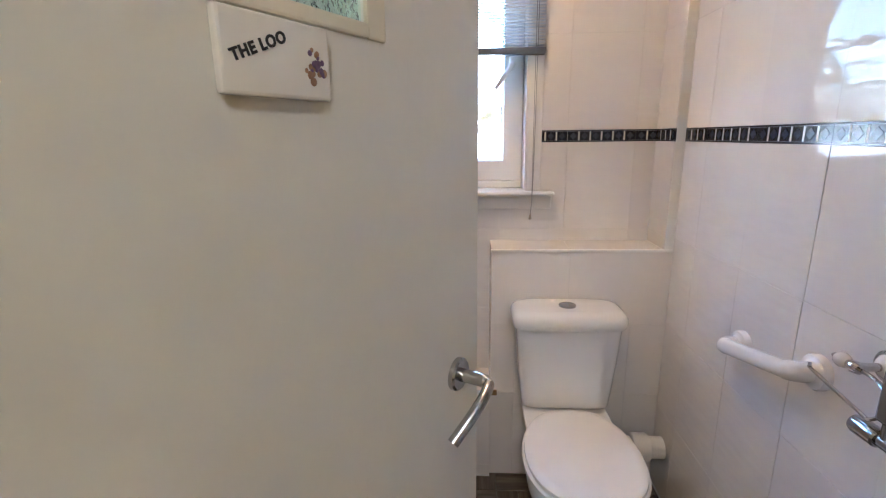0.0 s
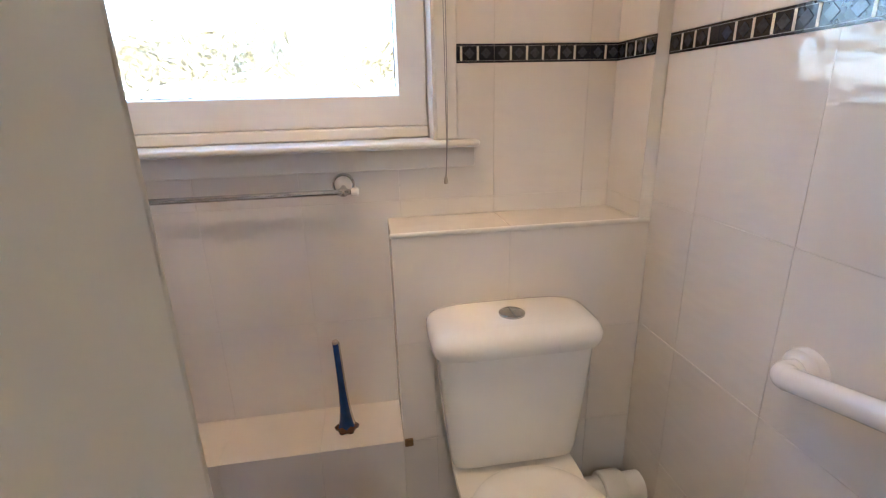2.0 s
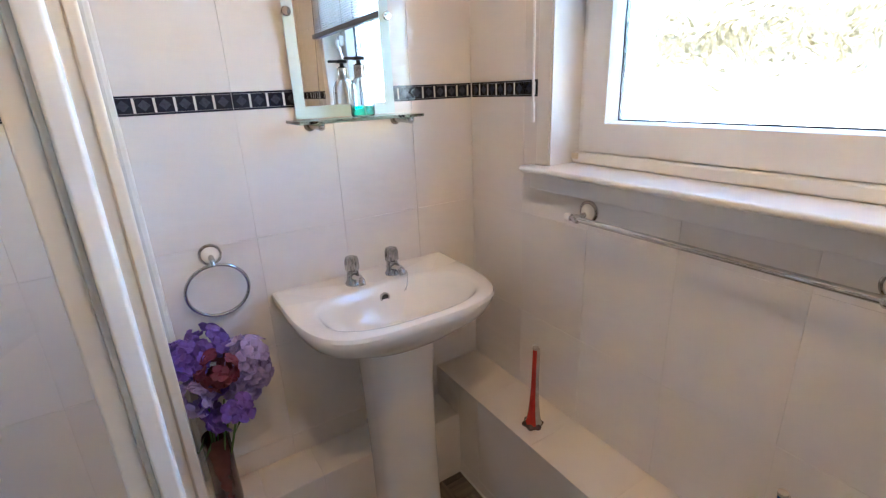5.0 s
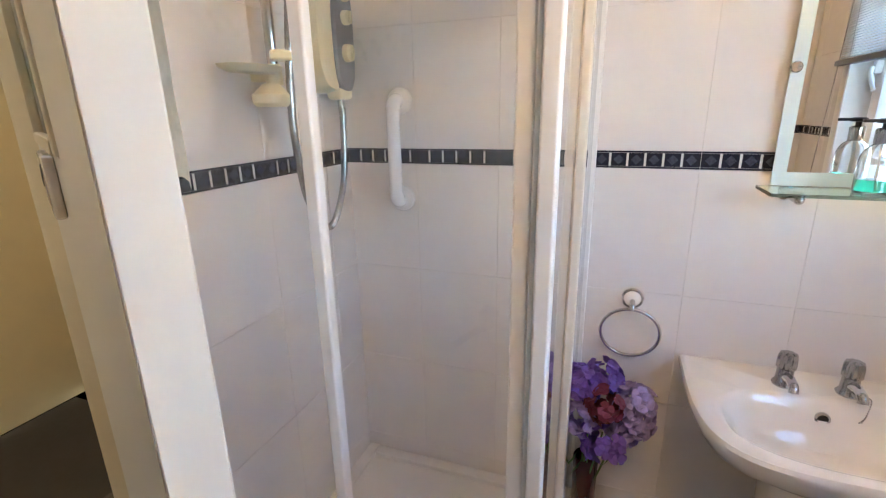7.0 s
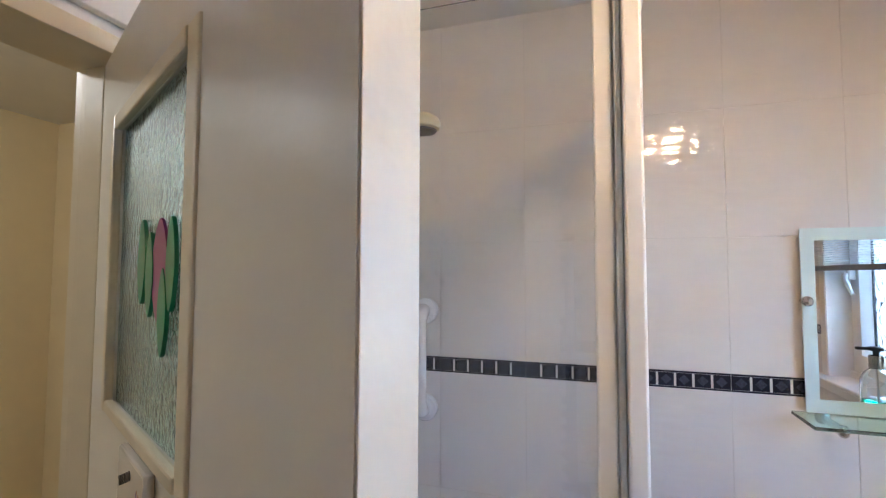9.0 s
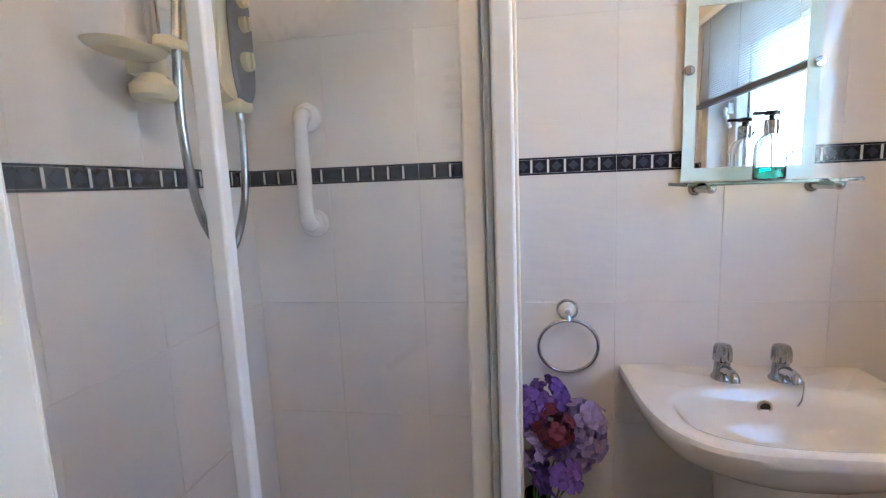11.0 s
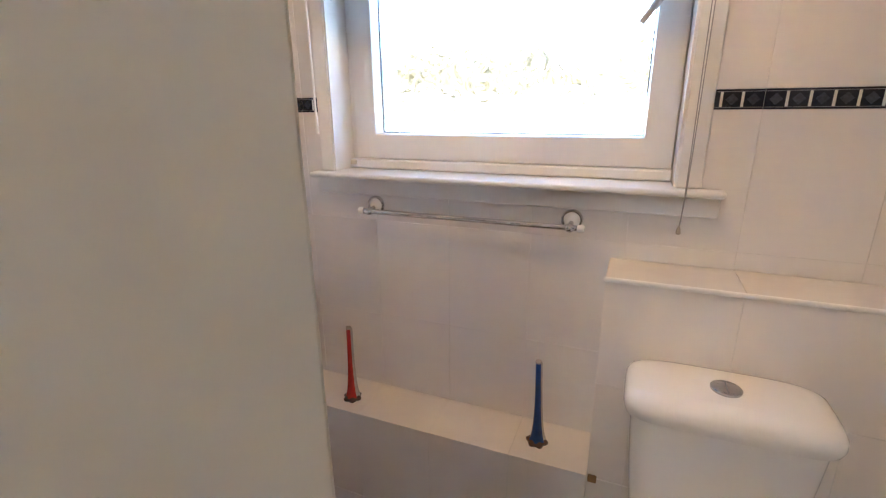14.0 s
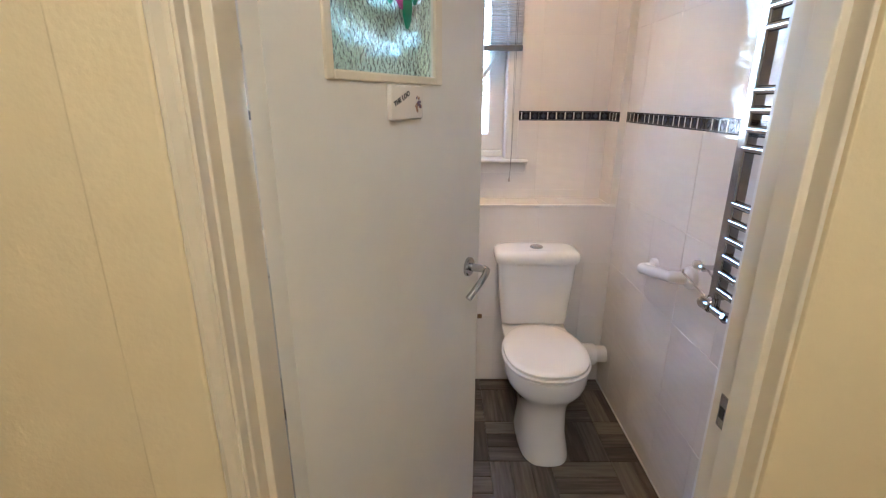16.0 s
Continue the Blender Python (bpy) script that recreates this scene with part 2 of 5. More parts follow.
def loft(bm, rings, cap=True, closed=True):
    made = [[bm.verts.new(p) for p in r] for r in rings]
    k = len(made[0])
    for a, b in zip(made, made[1:]):
        for i in range(k if closed else k - 1):
            bm.faces.new((a[i], a[(i + 1) % k], b[(i + 1) % k], b[i]))
    if cap:
        bm.faces.new(made[0][::-1]), bm.faces.new(made[-1])
    return bm


def tube(points, radius, sides=12, bm=None):
    """A round bar along a line of points; radius may be a list."""
    bm = bm or bmesh.new()
    pts = [Vector(p) for p in points]
    radii = radius if isinstance(radius, (list, tuple)) else [radius] * len(pts)
    ref = None
    rings = []
    for i, p in enumerate(pts):
        d = (pts[min(i + 1, len(pts) - 1)] - pts[max(i - 1, 0)]).normalized()
        if ref is None:
            ref = d.orthogonal().normalized()
        ref = (ref - d * ref.dot(d)).normalized()
        side = d.cross(ref)
        rings.append([p + (ref * math.cos(a) + side * math.sin(a)) * radii[i] for a in (2 * math.pi * j / sides for j in range(sides))])
    return loft(bm, rings)


def curve_points(controls, steps=8):
    """A smooth line through the control points."""
    c = [Vector(p) for p in controls]
    out = []
    for i in range(len(c) - 1):
        a, b, d, e = c[max(i - 1, 0)], c[i], c[i + 1], c[min(i + 2, len(c) - 1)]
        for s in range(steps):
            t = s / steps
            out.append(0.5 * ((2 * b) + (d - a) * t + (2 * a - 5 * b + 4 * d - e) * t * t + (3 * b - a - 3 * d + e) * t ** 3))
    return out + [c[-1]]


def lathe(profile, at=(0, 0, 0), axis="z", sides=24, bm=None):
    """A turned body: (radius, height) pairs round an axis through at."""
    bm = bm or bmesh.new()
    turn = {"z": Matrix.Identity(3), "x": Matrix.Rotation(radians(90), 3, "Y"), "y": Matrix.Rotation(radians(-90), 3, "X"), "-x": Matrix.Rotation(radians(-90), 3, "Y"), "-y": Matrix.Rotation(radians(90), 3, "X")}[axis]
    rings = [[Vector(at) + turn @ Vector((r * math.cos(a), r * math.sin(a), h)) for a in (2 * math.pi * j / sides for j in range(sides))] for r, h in profile]
    return loft(bm, rings)


def rounded(cx, cy, rx, ry, power=2.5, count=40, skew=0.0):
    """A superellipse outline; skew makes the -y half longer or blunter."""
    out = []
    for j in range(count):
        a = 2 * math.pi * j / count
        c, s = math.cos(a), math.sin(a)
        x = abs(c) ** (2 / power) * (1 if c >= 0 else -1)
        y = abs(s) ** (2 / power) * (1 if s >= 0 else -1)
        out.append((cx + rx * x * (1 + skew * y), cy + ry * y))
    return out


def ball(at, r, bm=None, squash=(1, 1, 1), u=14, v=9):
    bm = bm or bmesh.new()
    vs = bmesh.ops.create_uvsphere(bm, u_segments=u, v_segments=v, radius=r)["verts"]
    for q in vs:
        q.co = Vector(at) + Vector((q.co.x * squash[0], q.co.y * squash[1], q.co.z * squash[2]))
    return bm

# ---- plan, metres ----
WEST, EAST, NORTH, SOUTH = 0.0, 1.935, 2.0, 0.235
CEIL, WALL, HALL_FACE = 2.45, 0.11, 0.12
DOOR_L, DOOR_R, DOOR_TOP = 0.835, 1.535, 2.0
WIN_L, WIN_R, WIN_SILL, WIN_TOP = 0.385, 1.405, 1.185, 2.08
LEDGE_Y, LEDGE_Z, BOX_L, BOX_Y, BOX_Z = 1.81, 0.40, 1.267, 1.826, 0.98
PLINTH_Z = 0.27
ROWS_Z = [0.0, 0.345, 0.685, 1.027, 1.371, 1.417, 1.765, 2.105, CEIL]
BAND = (1.371, 1.417)


def structure(name, bm, material, label="", smooth=False):
    return tagged(part(name, bm, material, None, label, smooth), kind="structure")


def wall_with_hole(name, axis, face, back, a0, a1, z1, hole, material, label):
    """A wall across axis ('x' or 'y') between face and back, from a0 to a1 along it, with one opening."""
    bm = bmesh.new()
    spans = [(a0, a1, 0, z1)] if not hole else [(a0, hole[0], 0, z1), (hole[1], a1, 0, z1), (hole[0], hole[1], 0, hole[2]), (hole[0], hole[1], hole[3], z1)]
    for u0, u1, w0, w1 in spans:
        if u1 - u0 < 1e-4 or w1 - w0 < 1e-4:
            continue
        lo, hi = sorted((face, back))
        slab(bm, (lo, u0, w0) if axis == "x" else (u0, lo, w0), (hi, u1, w1) if axis == "x" else (u1, hi, w1))
    return structure(name, bm, material, label)


G = 0.002
wall_west = wall_with_hole("wall_west", "x", WEST - G, WEST - 0.12, 0.0, NORTH + 0.25, CEIL, None, GROUT, "glossy off-white tiled wall with a dark border band")
wall_east = wall_with_hole("wall_east", "x", EAST + G, EAST + 0.12, HALL_FACE + 0.115 - 0.05, NORTH + 0.25, CEIL, None, GROUT, "glossy off-white tiled wall with a dark border band")
wall_north = wall_with_hole("wall_north", "y", NORTH + G, NORTH + 0.25, WEST - G, EAST + G, CEIL, (WIN_L, WIN_R, WIN_SILL - 0.012, WIN_TOP), GROUT, "tiled outside wall with a window")
wall_south = wall_with_hole("wall_south", "y", SOUTH - G, HALL_FACE + G, WEST - G, EAST + G, CEIL, (DOOR_L - 0.03, DOOR_R + 0.03, 0, DOOR_TOP + 0.03), GROUT, "tiled inner wall with the doorway")
structure("wall_outside", block((-0.5, NORTH + 0.254, -0.2), (0.42, NORTH + 0.38, 2.7)), BRICK_OUT, "pale rendered outer face of the house")
ceiling = structure("ceiling", block((-0.12, HALL_FACE, CEIL), (EAST + 0.12, NORTH + 0.25, CEIL + 0.1)), CEILING, "plain off-white painted bathroom ceiling")
floor = structure("floor", block((-0.1, -1.75, -0.12), (2.6, NORTH, -0.006)), FLOOR_BASE, "dark grey-brown wood-look plank floor in a basket pattern")

# hall outside the door
structure("wall_hall_north_left", block((-0.3, HALL_FACE, 0), (0.694, HALL_FACE + G - 0.001, CEIL)), HALL_PAINT, "warm yellow painted hall wall")
structure("wall_hall_north_right", block((1.66, HALL_FACE, 0), (2.6, HALL_FACE + G - 0.001, CEIL)), HALL_PAINT, "warm yellow painted hall wall")
structure("wall_hall_north_top", block((0.694, HALL_FACE, 2.12), (1.66, HALL_FACE + G - 0.001, CEIL)), HALL_PAINT, "warm yellow painted hall wall")
structure("wall_hall_west", block((-0.4, -1.75, 0), (-0.3, HALL_FACE + 0.1, CEIL)), HALL_PAINT, "warm yellow painted hall wall")
structure("wall_hall_east", block((2.6, -1.75, 0), (2.7, HALL_FACE + 0.1, CEIL)), HALL_PAINT, "warm yellow painted hall wall")
structure("wall_hall_south", block((-0.4, -1.85, 0), (2.7, -1.75, CEIL)), HALL_PAINT, "warm yellow painted hall wall")
structure("ceiling_hall", block((-0.4, -1.85, CEIL + 0.001), (2.7, HALL_FACE - 0.001, CEIL + 0.1)), CEILING, "plain off-white hall ceiling")
structure("wall_hall_end_right", block((EAST + 0.125, HALL_FACE + 0.005, 0), (2.7, HALL_FACE + 0.1, CEIL)), HALL_PAINT, "warm yellow painted hall wall")

# door lining and architraves
lining = bmesh.new()
slab(lining, (DOOR_L - 0.03, HALL_FACE - 0.002, 0), (DOOR_L, SOUTH + 0.004, DOOR_TOP + 0.03), 0.002)
slab(lining, (DOOR_R, HALL_FACE - 0.002, 0), (DOOR_R + 0.03, SOUTH + 0.004, DOOR_TOP + 0.03), 0.002)
slab(lining, (DOOR_L - 0.001, HALL_FACE - 0.0015, DOOR_TOP), (DOOR_R + 0.001, SOUTH + 0.0035, DOOR_TOP + 0.03), 0.002)
slab(lining, (DOOR_L - 0.0005, 0.145, 0), (DOOR_L + 0.012, 0.188, DOOR_TOP), 0.002)
slab(lining, (DOOR_R - 0.012, 0.145, 0), (DOOR_R + 0.0005, 0.188, DOOR_TOP), 0.002)
door_frame = structure("door_frame", lining, HALL_TRIM, "cream painted door lining, chipped at the hinges", True)


def moulding(lo, hi, out, run="z"):
    """An architrave with a rounded inner bead and a stepped outer edge; out: the way it stands off the wall (+1 or -1 in y)."""
    bm = bmesh.new()
    w = hi[0] - lo[0]
    profile = [(0, 0), (0, 0.010), (0.10, 0.014), (0.18, 0.010), (0.28, 0.016), (0.62, 0.017), (0.72, 0.011), (0.80, 0.013), (0.90, 0.020), (0.97, 0.018), (1.0, 0.0)]
    rings = [[(lo[0] + u * w, lo[1] + out * d, z) for u, d in profile] for z in (lo[2], hi[2])]
    return loft(bm, rings)


trim_l = structure("trim_hall_left", moulding((0.742 + 0.052, HALL_FACE - 0.0025, 0), (DOOR_L - 0.004, 0, DOOR_TOP + 0.05), -1), HALL_TRIM, "cream moulded architrave", True)
structure("trim_hall_plain", block((0.690, HALL_FACE - 0.014, 0), (0.793, HALL_FACE, DOOR_TOP + 0.12), 0.005, 3), HALL_PAINT, "yellow painted flat board beside the architrave", True)
structure("trim_hall_plain_right", block((DOOR_R + 0.006, HALL_FACE - 0.010, 0), (1.664, HALL_FACE, DOOR_TOP + 0.12), 0.002), HALL_PAINT, "yellow painted flat board beside the architrave", True)
structure("trim_hall_top", block((0.794, HALL_FACE - 0.017, DOOR_TOP + 0.051), (1.600, HALL_FACE + 0.002, DOOR_TOP + 0.119), 0.004), HALL_TRIM, "cream architrave over the door", True)
structure("trim_room_left", moulding((DOOR_L - 0.058, SOUTH + 0.0015, 0), (DOOR_L - 0.006, 0, DOOR_TOP + 0.045), 1), PAINT, "white painted narrow architrave", True)
structure("trim_room_right", moulding((DOOR_R + 0.058, SOUTH + 0.0015, 0), (DOOR_R + 0.006, 0, DOOR_TOP + 0.045), 1), PAINT, "white painted narrow architrave", True)
structure("trim_room_top", block((DOOR_L - 0.058, SOUTH + 0.001, DOOR_TOP + 0.046), (DOOR_R + 0.058, SOUTH + 0.018, DOOR_TOP + 0.096), 0.003), PAINT, "white painted architrave over the door", True)
keep = thing("strike_plate", "small worn steel strike plate with a chipped hole", "strike plate", at=(DOOR_R - 0.001, 0.208, 1.0))
part("plate", block((-0.0015, -0.010, -0.028), (0.001, 0.010, 0.028), 0.0005), DULL_CHROME, keep)
# A black plate gives the shade inside the keep as colour.
part("keep_hole", block((-0.002, -0.005, -0.012), (-0.001, 0.007, 0.008), 0.0003), BLACK, keep)

# boxed-in pipes: ledge under the window, box behind the toilet, corner duct, shower plinth
ledge_box = structure("ledge_boxing", block((0.0, LEDGE_Y + G, 0), (BOX_L - 0.002, NORTH + 0.003, LEDGE_Z - G)), GROUT, "low tiled pipe boxing along the window wall")
cistern_box = structure("cistern_boxing", block((BOX_L + G, BOX_Y + G, 0), (EAST, NORTH + 0.003, BOX_Z - G)), GROUT, "tiled boxing behind the toilet cistern")
structure("trim_boxing_edge", block((BOX_L - 0.004, BOX_Y - 0.005, BOX_Z - 0.009), (EAST - 0.001, BOX_Y + 0.006, BOX_Z + 0.0025), 0.004, 3), PAINT, "rounded white tile edge on the boxing", True)
corner_duct = structure("corner_duct", block((1.903, BOX_Y + 0.001, BOX_Z + 0.003), (EAST + 0.002, NORTH + 0.002, CEIL)), PAINT, "narrow white pipe duct in the corner")
plinth = bmesh.new()
slab(plinth, (0, SOUTH, 0), (0.79, 1.128 - G, PLINTH_Z - G))
slab(plinth, (0, 1.128 - G, 0), (0.148 - G, LEDGE_Y + 0.003, PLINTH_Z - G - 0.0005))
shower_plinth = structure("shower_plinth", plinth, GROUT, "raised tiled plinth under the shower and basin")

# ---- window ----
win = bmesh.new()
slab(win, (WIN_L + 0.002, 2.10, WIN_SILL + 0.001), (WIN_L + 0.03, 2.18, WIN_TOP - 0.001), 0.003)
slab(win, (WIN_R - 0.03, 2.10, WIN_SILL + 0.001), (WIN_R - 0.002, 2.18, WIN_TOP - 0.001), 0.003)
slab(win, (WIN_L + 0.03, 2.101, WIN_SILL + 0.0015), (WIN_R - 0.03, 2.179, WIN_SILL + 0.032), 0.003)
slab(win, (WIN_L + 0.007, 2.070, WIN_SILL + 0.001), (WIN_R - 0.007, 2.1005, WIN_SILL + 0.032), 0.006, 3)
slab(win, (WIN_L + 0.03, 2.101, WIN_TOP - 0.03), (WIN_R - 0.03, 2.179, WIN_TOP - 0.0015), 0.003)
window_1 = structure("window_1", win, PLASTIC, "white plastic-framed window with obscured leaf-pattern glass", True)
sash = bmesh.new()
S0, S1, SZ0, SZ1, GL, GR, GZ0, GZ1 = 0.412, 1.396, 1.218, 2.05, 0.492, 1.317, 1.302, 1.97
corners = (((S0, SZ0), (GL, GZ0)), ((S1, SZ0), (GR, GZ0)), ((S1, SZ1), (GR, GZ1)), ((S0, SZ1), (GL, GZ1)))
section = ((0.0, 2.165), (0.0, 2.090), (0.02, 2.0865), (0.07, 2.085), (0.90, 2.085), (0.95, 2.087), (1.0, 2.100), (1.0, 2.165))
sides = [[sash.verts.new((o[0] + (i[0] - o[0]) * k, y, o[1] + (i[1] - o[1]) * k)) for k, y in section] for o, i in corners]
for j in range(4):
    one, two = sides[j], sides[(j + 1) % 4]
    for k in range(len(section)):
        m = (k + 1) % len(section)
        sash.faces.new((one[k], two[k], two[m], one[m]))
part("sash", sash, PLASTIC, window_1)
gasket = bmesh.new()
for lo, hi in (((GL, 2.134, GZ0), (GL + 0.003, 2.148, GZ1)), ((GR - 0.003, 2.134, GZ0), (GR, 2.148, GZ1)), ((GL + 0.003, 2.134, GZ0), (GR - 0.003, 2.148, GZ0 + 0.003)), ((GL + 0.003, 2.134, GZ1 - 0.003), (GR - 0.003, 2.148, GZ1))):
    slab(gasket, lo, hi)
part("gasket", gasket, NAVY, window_1, "dark blue-black rubber glazing gasket")
pane = part("pane", block((GL + 0.002, 2.14, GZ0 + 0.002), (GR - 0.002, 2.146, GZ1 - 0.002)), WINDOW_GLASS, window_1, "obscured glass pressed with a leaf pattern", False)
pane.visible_shadow = False
lever = tube(curve_points([(1.352, 2.05, 1.672), (1.335, 2.04, 1.648), (1.305, 2.042, 1.608), (1.283, 2.045, 1.577)]), [0.011] * 8 + [0.010] * 8 + [0.008] * 9)
handle_1 = part("window_handle", lever, PLASTIC, window_1, "white lever handle, hanging down at a slant")
part("handle_base", block((1.338, 2.055, 1.645), (1.366, 2.0855, 1.70), 0.006), PLASTIC, handle_1)
part("hinge", block((0.396, 2.064, 1.198), (0.418, 2.098, 1.2145), 0.003), STILE_CREAM, window_1, "small yellowed hinge block")
reveal = bmesh.new()
slab(reveal, (WIN_L - 0.001, 1.987, WIN_SILL), (WIN_L + 0.006, 2.099, WIN_TOP), 0.001)
slab(reveal, (WIN_R - 0.006, 1.987, WIN_SILL), (WIN_R + 0.001, 2.099, WIN_TOP), 0.001)
slab(reveal, (WIN_L + 0.0065, 1.9875, WIN_TOP - 0.006), (WIN_R - 0.0065, 2.0985, WIN_TOP + 0.001), 0.001)
part("window_lining", reveal, PAINT, window_1)
casing = bmesh.new()
slab(casing, (0.336, 1.984, WIN_SILL), (WIN_L, NORTH + 0.003, WIN_TOP + 0.05), 0.004)
slab(casing, (WIN_R, 1.984, WIN_SILL), (1.462, NORTH + 0.003, WIN_TOP + 0.05), 0.004)
slab(casing, (WIN_L + 0.0005, 1.9845, WIN_TOP), (WIN_R - 0.0005, NORTH + 0.003, WIN_TOP + 0.0495), 0.004)
part("window_casing", casing, PAINT, window_1)
sill = slab(block((0.318, 1.934, 1.168), (1.512, 1.9835, WIN_SILL), 0.008, 4), (WIN_L + 0.0005, 1.975, 1.1745), (WIN_R - 0.0005, 2.2, WIN_SILL - 0.0002))
part("window_sill", sill, PAINT, window_1, "white gloss sill with a rounded nose")
part("apron", block((0.314, 1.984, 1.112), (1.508, NORTH + 0.003, 1.1675), 0.003), PAINT, window_1)

# ---- blind ----
blind = thing("venetian_blind", "pale blue-grey venetian blind with a dark bottom rail, half lowered", "blind", at=(0.94, 1.962, 1.70))
part("bottom_rail", block((-0.522, -0.016, -0.012), (0.520, 0.016, 0.012), 0.004), GREY_METAL, blind, "dark blue-grey metal bottom rail")
part("head_rail", block((-0.522, -0.018, 0.395), (0.520, 0.018, 0.43), 0.003), SLAT, blind)
slat = bmesh.new()
loft(slat, [[(x, -0.0078 * math.cos(a), 0.0012 * math.sin(a) + 0.0006 * math.cos(a)) for a in (i * math.pi / 5 for i in range(6))] for x in (-0.52, 0.518)], cap=False, closed=False)
slat_mesh = mesh_of("slat", slat, SLAT)
for i in range(36):
    ob = new("slat", slat_mesh)
    ob.parent = blind
    ob.location = (0, 0, 0.020 + i * 0.0104)
for x in (-0.37, 0.06, 0.37):
    part("ladder_cord", tube([(x, -0.0145, 0.0), (x, -0.0145, 0.40)], 0.0008, 5), CORD, blind)
pull = thing("pull_cord", "thin grey pull cords ending in a small clear tassel", "pull cord", at=(1.42, 1.935, 1.08))
part("cord", tube(curve_points([(0.006, 0.03, 0.95), (0.004, 0.012, 0.5), (0.003, -0.006, 0.12), (0.0, 0.0, 0.015)]), 0.0012, 6), CORD, pull)
part("cord", tube(curve_points([(0.014, 0.03, 0.95), (0.010, 0.012, 0.5), (0.006, -0.006, 0.16), (0.001, 0.0, 0.015)]), 0.0012, 6), CORD, pull)
part("tassel", lathe([(0.002, 0.018), (0.004, 0.012), (0.006, 0.0), (0.004, -0.003)], sides=10), CLEAR_EDGE, pull)
wand = thing("blind_wand", "clear plastic tilt wand hanging beside the window", "blind wand", at=(0.352, 1.955, 1.33))
part("rod", tube([(0, 0, 0), (-0.006, 0, 0.72)], 0.0035, 6), PLASTIC, wand)
part("tip", tube([(0, 0, 0.03), (0, 0, -0.025)], 0.0055, 8), PLASTIC, wand)

# ---- door ----
OPEN = 62
door_1 = tagged(new("door_1"), "cream painted door with a hammered-glass upper pane, standing open", "door", kind="structure")
door_1.matrix_world = pose(0.838, SOUTH + 0.002, 0, 0, 0, OPEN)
DW, DT = 0.69, 0.035
leaf = bmesh.new()
PL, PR, PZ0, PZ1 = 0.125, 0.445, 1.505, 1.86
for lo, hi in (((0, -DT, 0.008), (PL, 0, 1.985)), ((PR, -DT, 0.008), (DW, 0, 1.985)), ((PL, -DT, 0.008), (PR, 0, PZ0)), ((PL, -DT, PZ1), (PR, 0, 1.985))):
    slab(leaf, lo, hi)
bmesh.ops.remove_doubles(leaf, verts=leaf.verts, dist=1e-5)
part("leaf", leaf, DOOR_PAINT, door_1, "", False)
part("leaf_edge", block((DW, -DT + 0.0008, 0.008), (DW + 0.002, -0.0008, 1.985), 0.0008), DOOR_PAINT, door_1)
bead = bmesh.new()
for y0, y1 in ((-DT - 0.005, -DT + 0.006), (-0.006, 0.009)):
    slab(bead, (PL - 0.014, y0, PZ0 - 0.011), (PL + 0.004, y1, PZ1 + 0.016), 0.003)
    slab(bead, (PR - 0.004, y0 + 0.002, PZ0 - 0.011), (PR + 0.026, y1 - 0.002, PZ1 + 0.016), 0.003)
    slab(bead, (PL + 0.0042, y0 + 0.0004, PZ0 - 0.011), (PR - 0.0042, y1 - 0.0004, PZ0 + 0.004), 0.003)
    slab(bead, (PL + 0.0042, y0 + 0.0004, PZ1 - 0.004), (PR - 0.0042, y1 - 0.0004, PZ1 + 0.016), 0.003)
part("glazing_bead", bead, HALL_TRIM, door_1)
door_pane = part("pane", block((PL, -0.026, PZ0), (PR, -0.020, PZ1)), DOOR_GLASS, door_1, "hammered obscure glass with a green tint", False)
door_pane.visible_shadow = False
for cx, cz, rx, rz, mat in ((0.335, 1.672, 0.030, 0.052, FILM_MAGENTA), (0.298, 1.668, 0.016, 0.044, FILM_GREEN), (0.352, 1.632, 0.015, 0.042, FILM_GREEN), (0.262, 1.682, 0.018, 0.046, FILM_GREEN), (0.378, 1.678, 0.015, 0.044, FILM_GREEN)):
    film = bmesh.new()
    loft(film, [[(x, y, z) for x, z in rounded(cx, cz, rx, rz, 1.6, 20)] for y in (-0.0300 if mat is FILM_GREEN else -0.0290, -0.0262)])
    part("sticker", film, mat, door_1, "coloured flower sticker on the glass")
for side, y in ((-1, -DT), (1, 0.0)):
    rose = part("handle_rose", lathe([(0.026, 0), (0.026, 0.007), (0.023, 0.010), (0.012, 0.0105)], (DW - 0.07, y, 1.040), "-y" if side < 0 else "y"), DULL_CHROME, door_1, "round brushed steel rose")
    grip = curve_points([(DW - 0.07 + u, y + side * v, 1.040 + w) for u, v, w in ((0, 0.005, 0), (0, 0.050, 0), (-0.012, 0.060, -0.002), (-0.050, 0.061, -0.016), (-0.092, 0.046, -0.050))], 6)
    part("door_handle", tube(grip, [0.0105] * 7 + [0.0085] * (len(grip) - 7), 12), DULL_CHROME, rose, "curved brushed steel lever")
for z in (0.25, 1.74):
    part("hinge", tube([(0.0, 0.006, z - 0.04), (0.0, 0.006, z + 0.04)], 0.006, 8), DULL_CHROME, door_1)
curtain = thing("lace_curtain", "white flowered lace net panel hung inside the door", "curtain", at=(0.838, SOUTH + 0.002, 0), turn=OPEN)
net = bmesh.new()
grid = {}
NX, NZ = 60, 30
for i in range(NX + 1):
    for j in range(NZ + 1):
        u = i / NX
        hem = 1.36 + 0.12 * abs(2 * u - 1) + 0.018 * abs(math.sin(u * 9 * math.pi))
        z = hem + (1.95 - hem) * j / NZ
        grid[i, j] = net.verts.new((0.03 + u * 0.60, 0.016 + 0.004 * math.sin(u * 40) + 0.0015 * noise.noise(Vector((u * 25, z * 25, 0))), z))
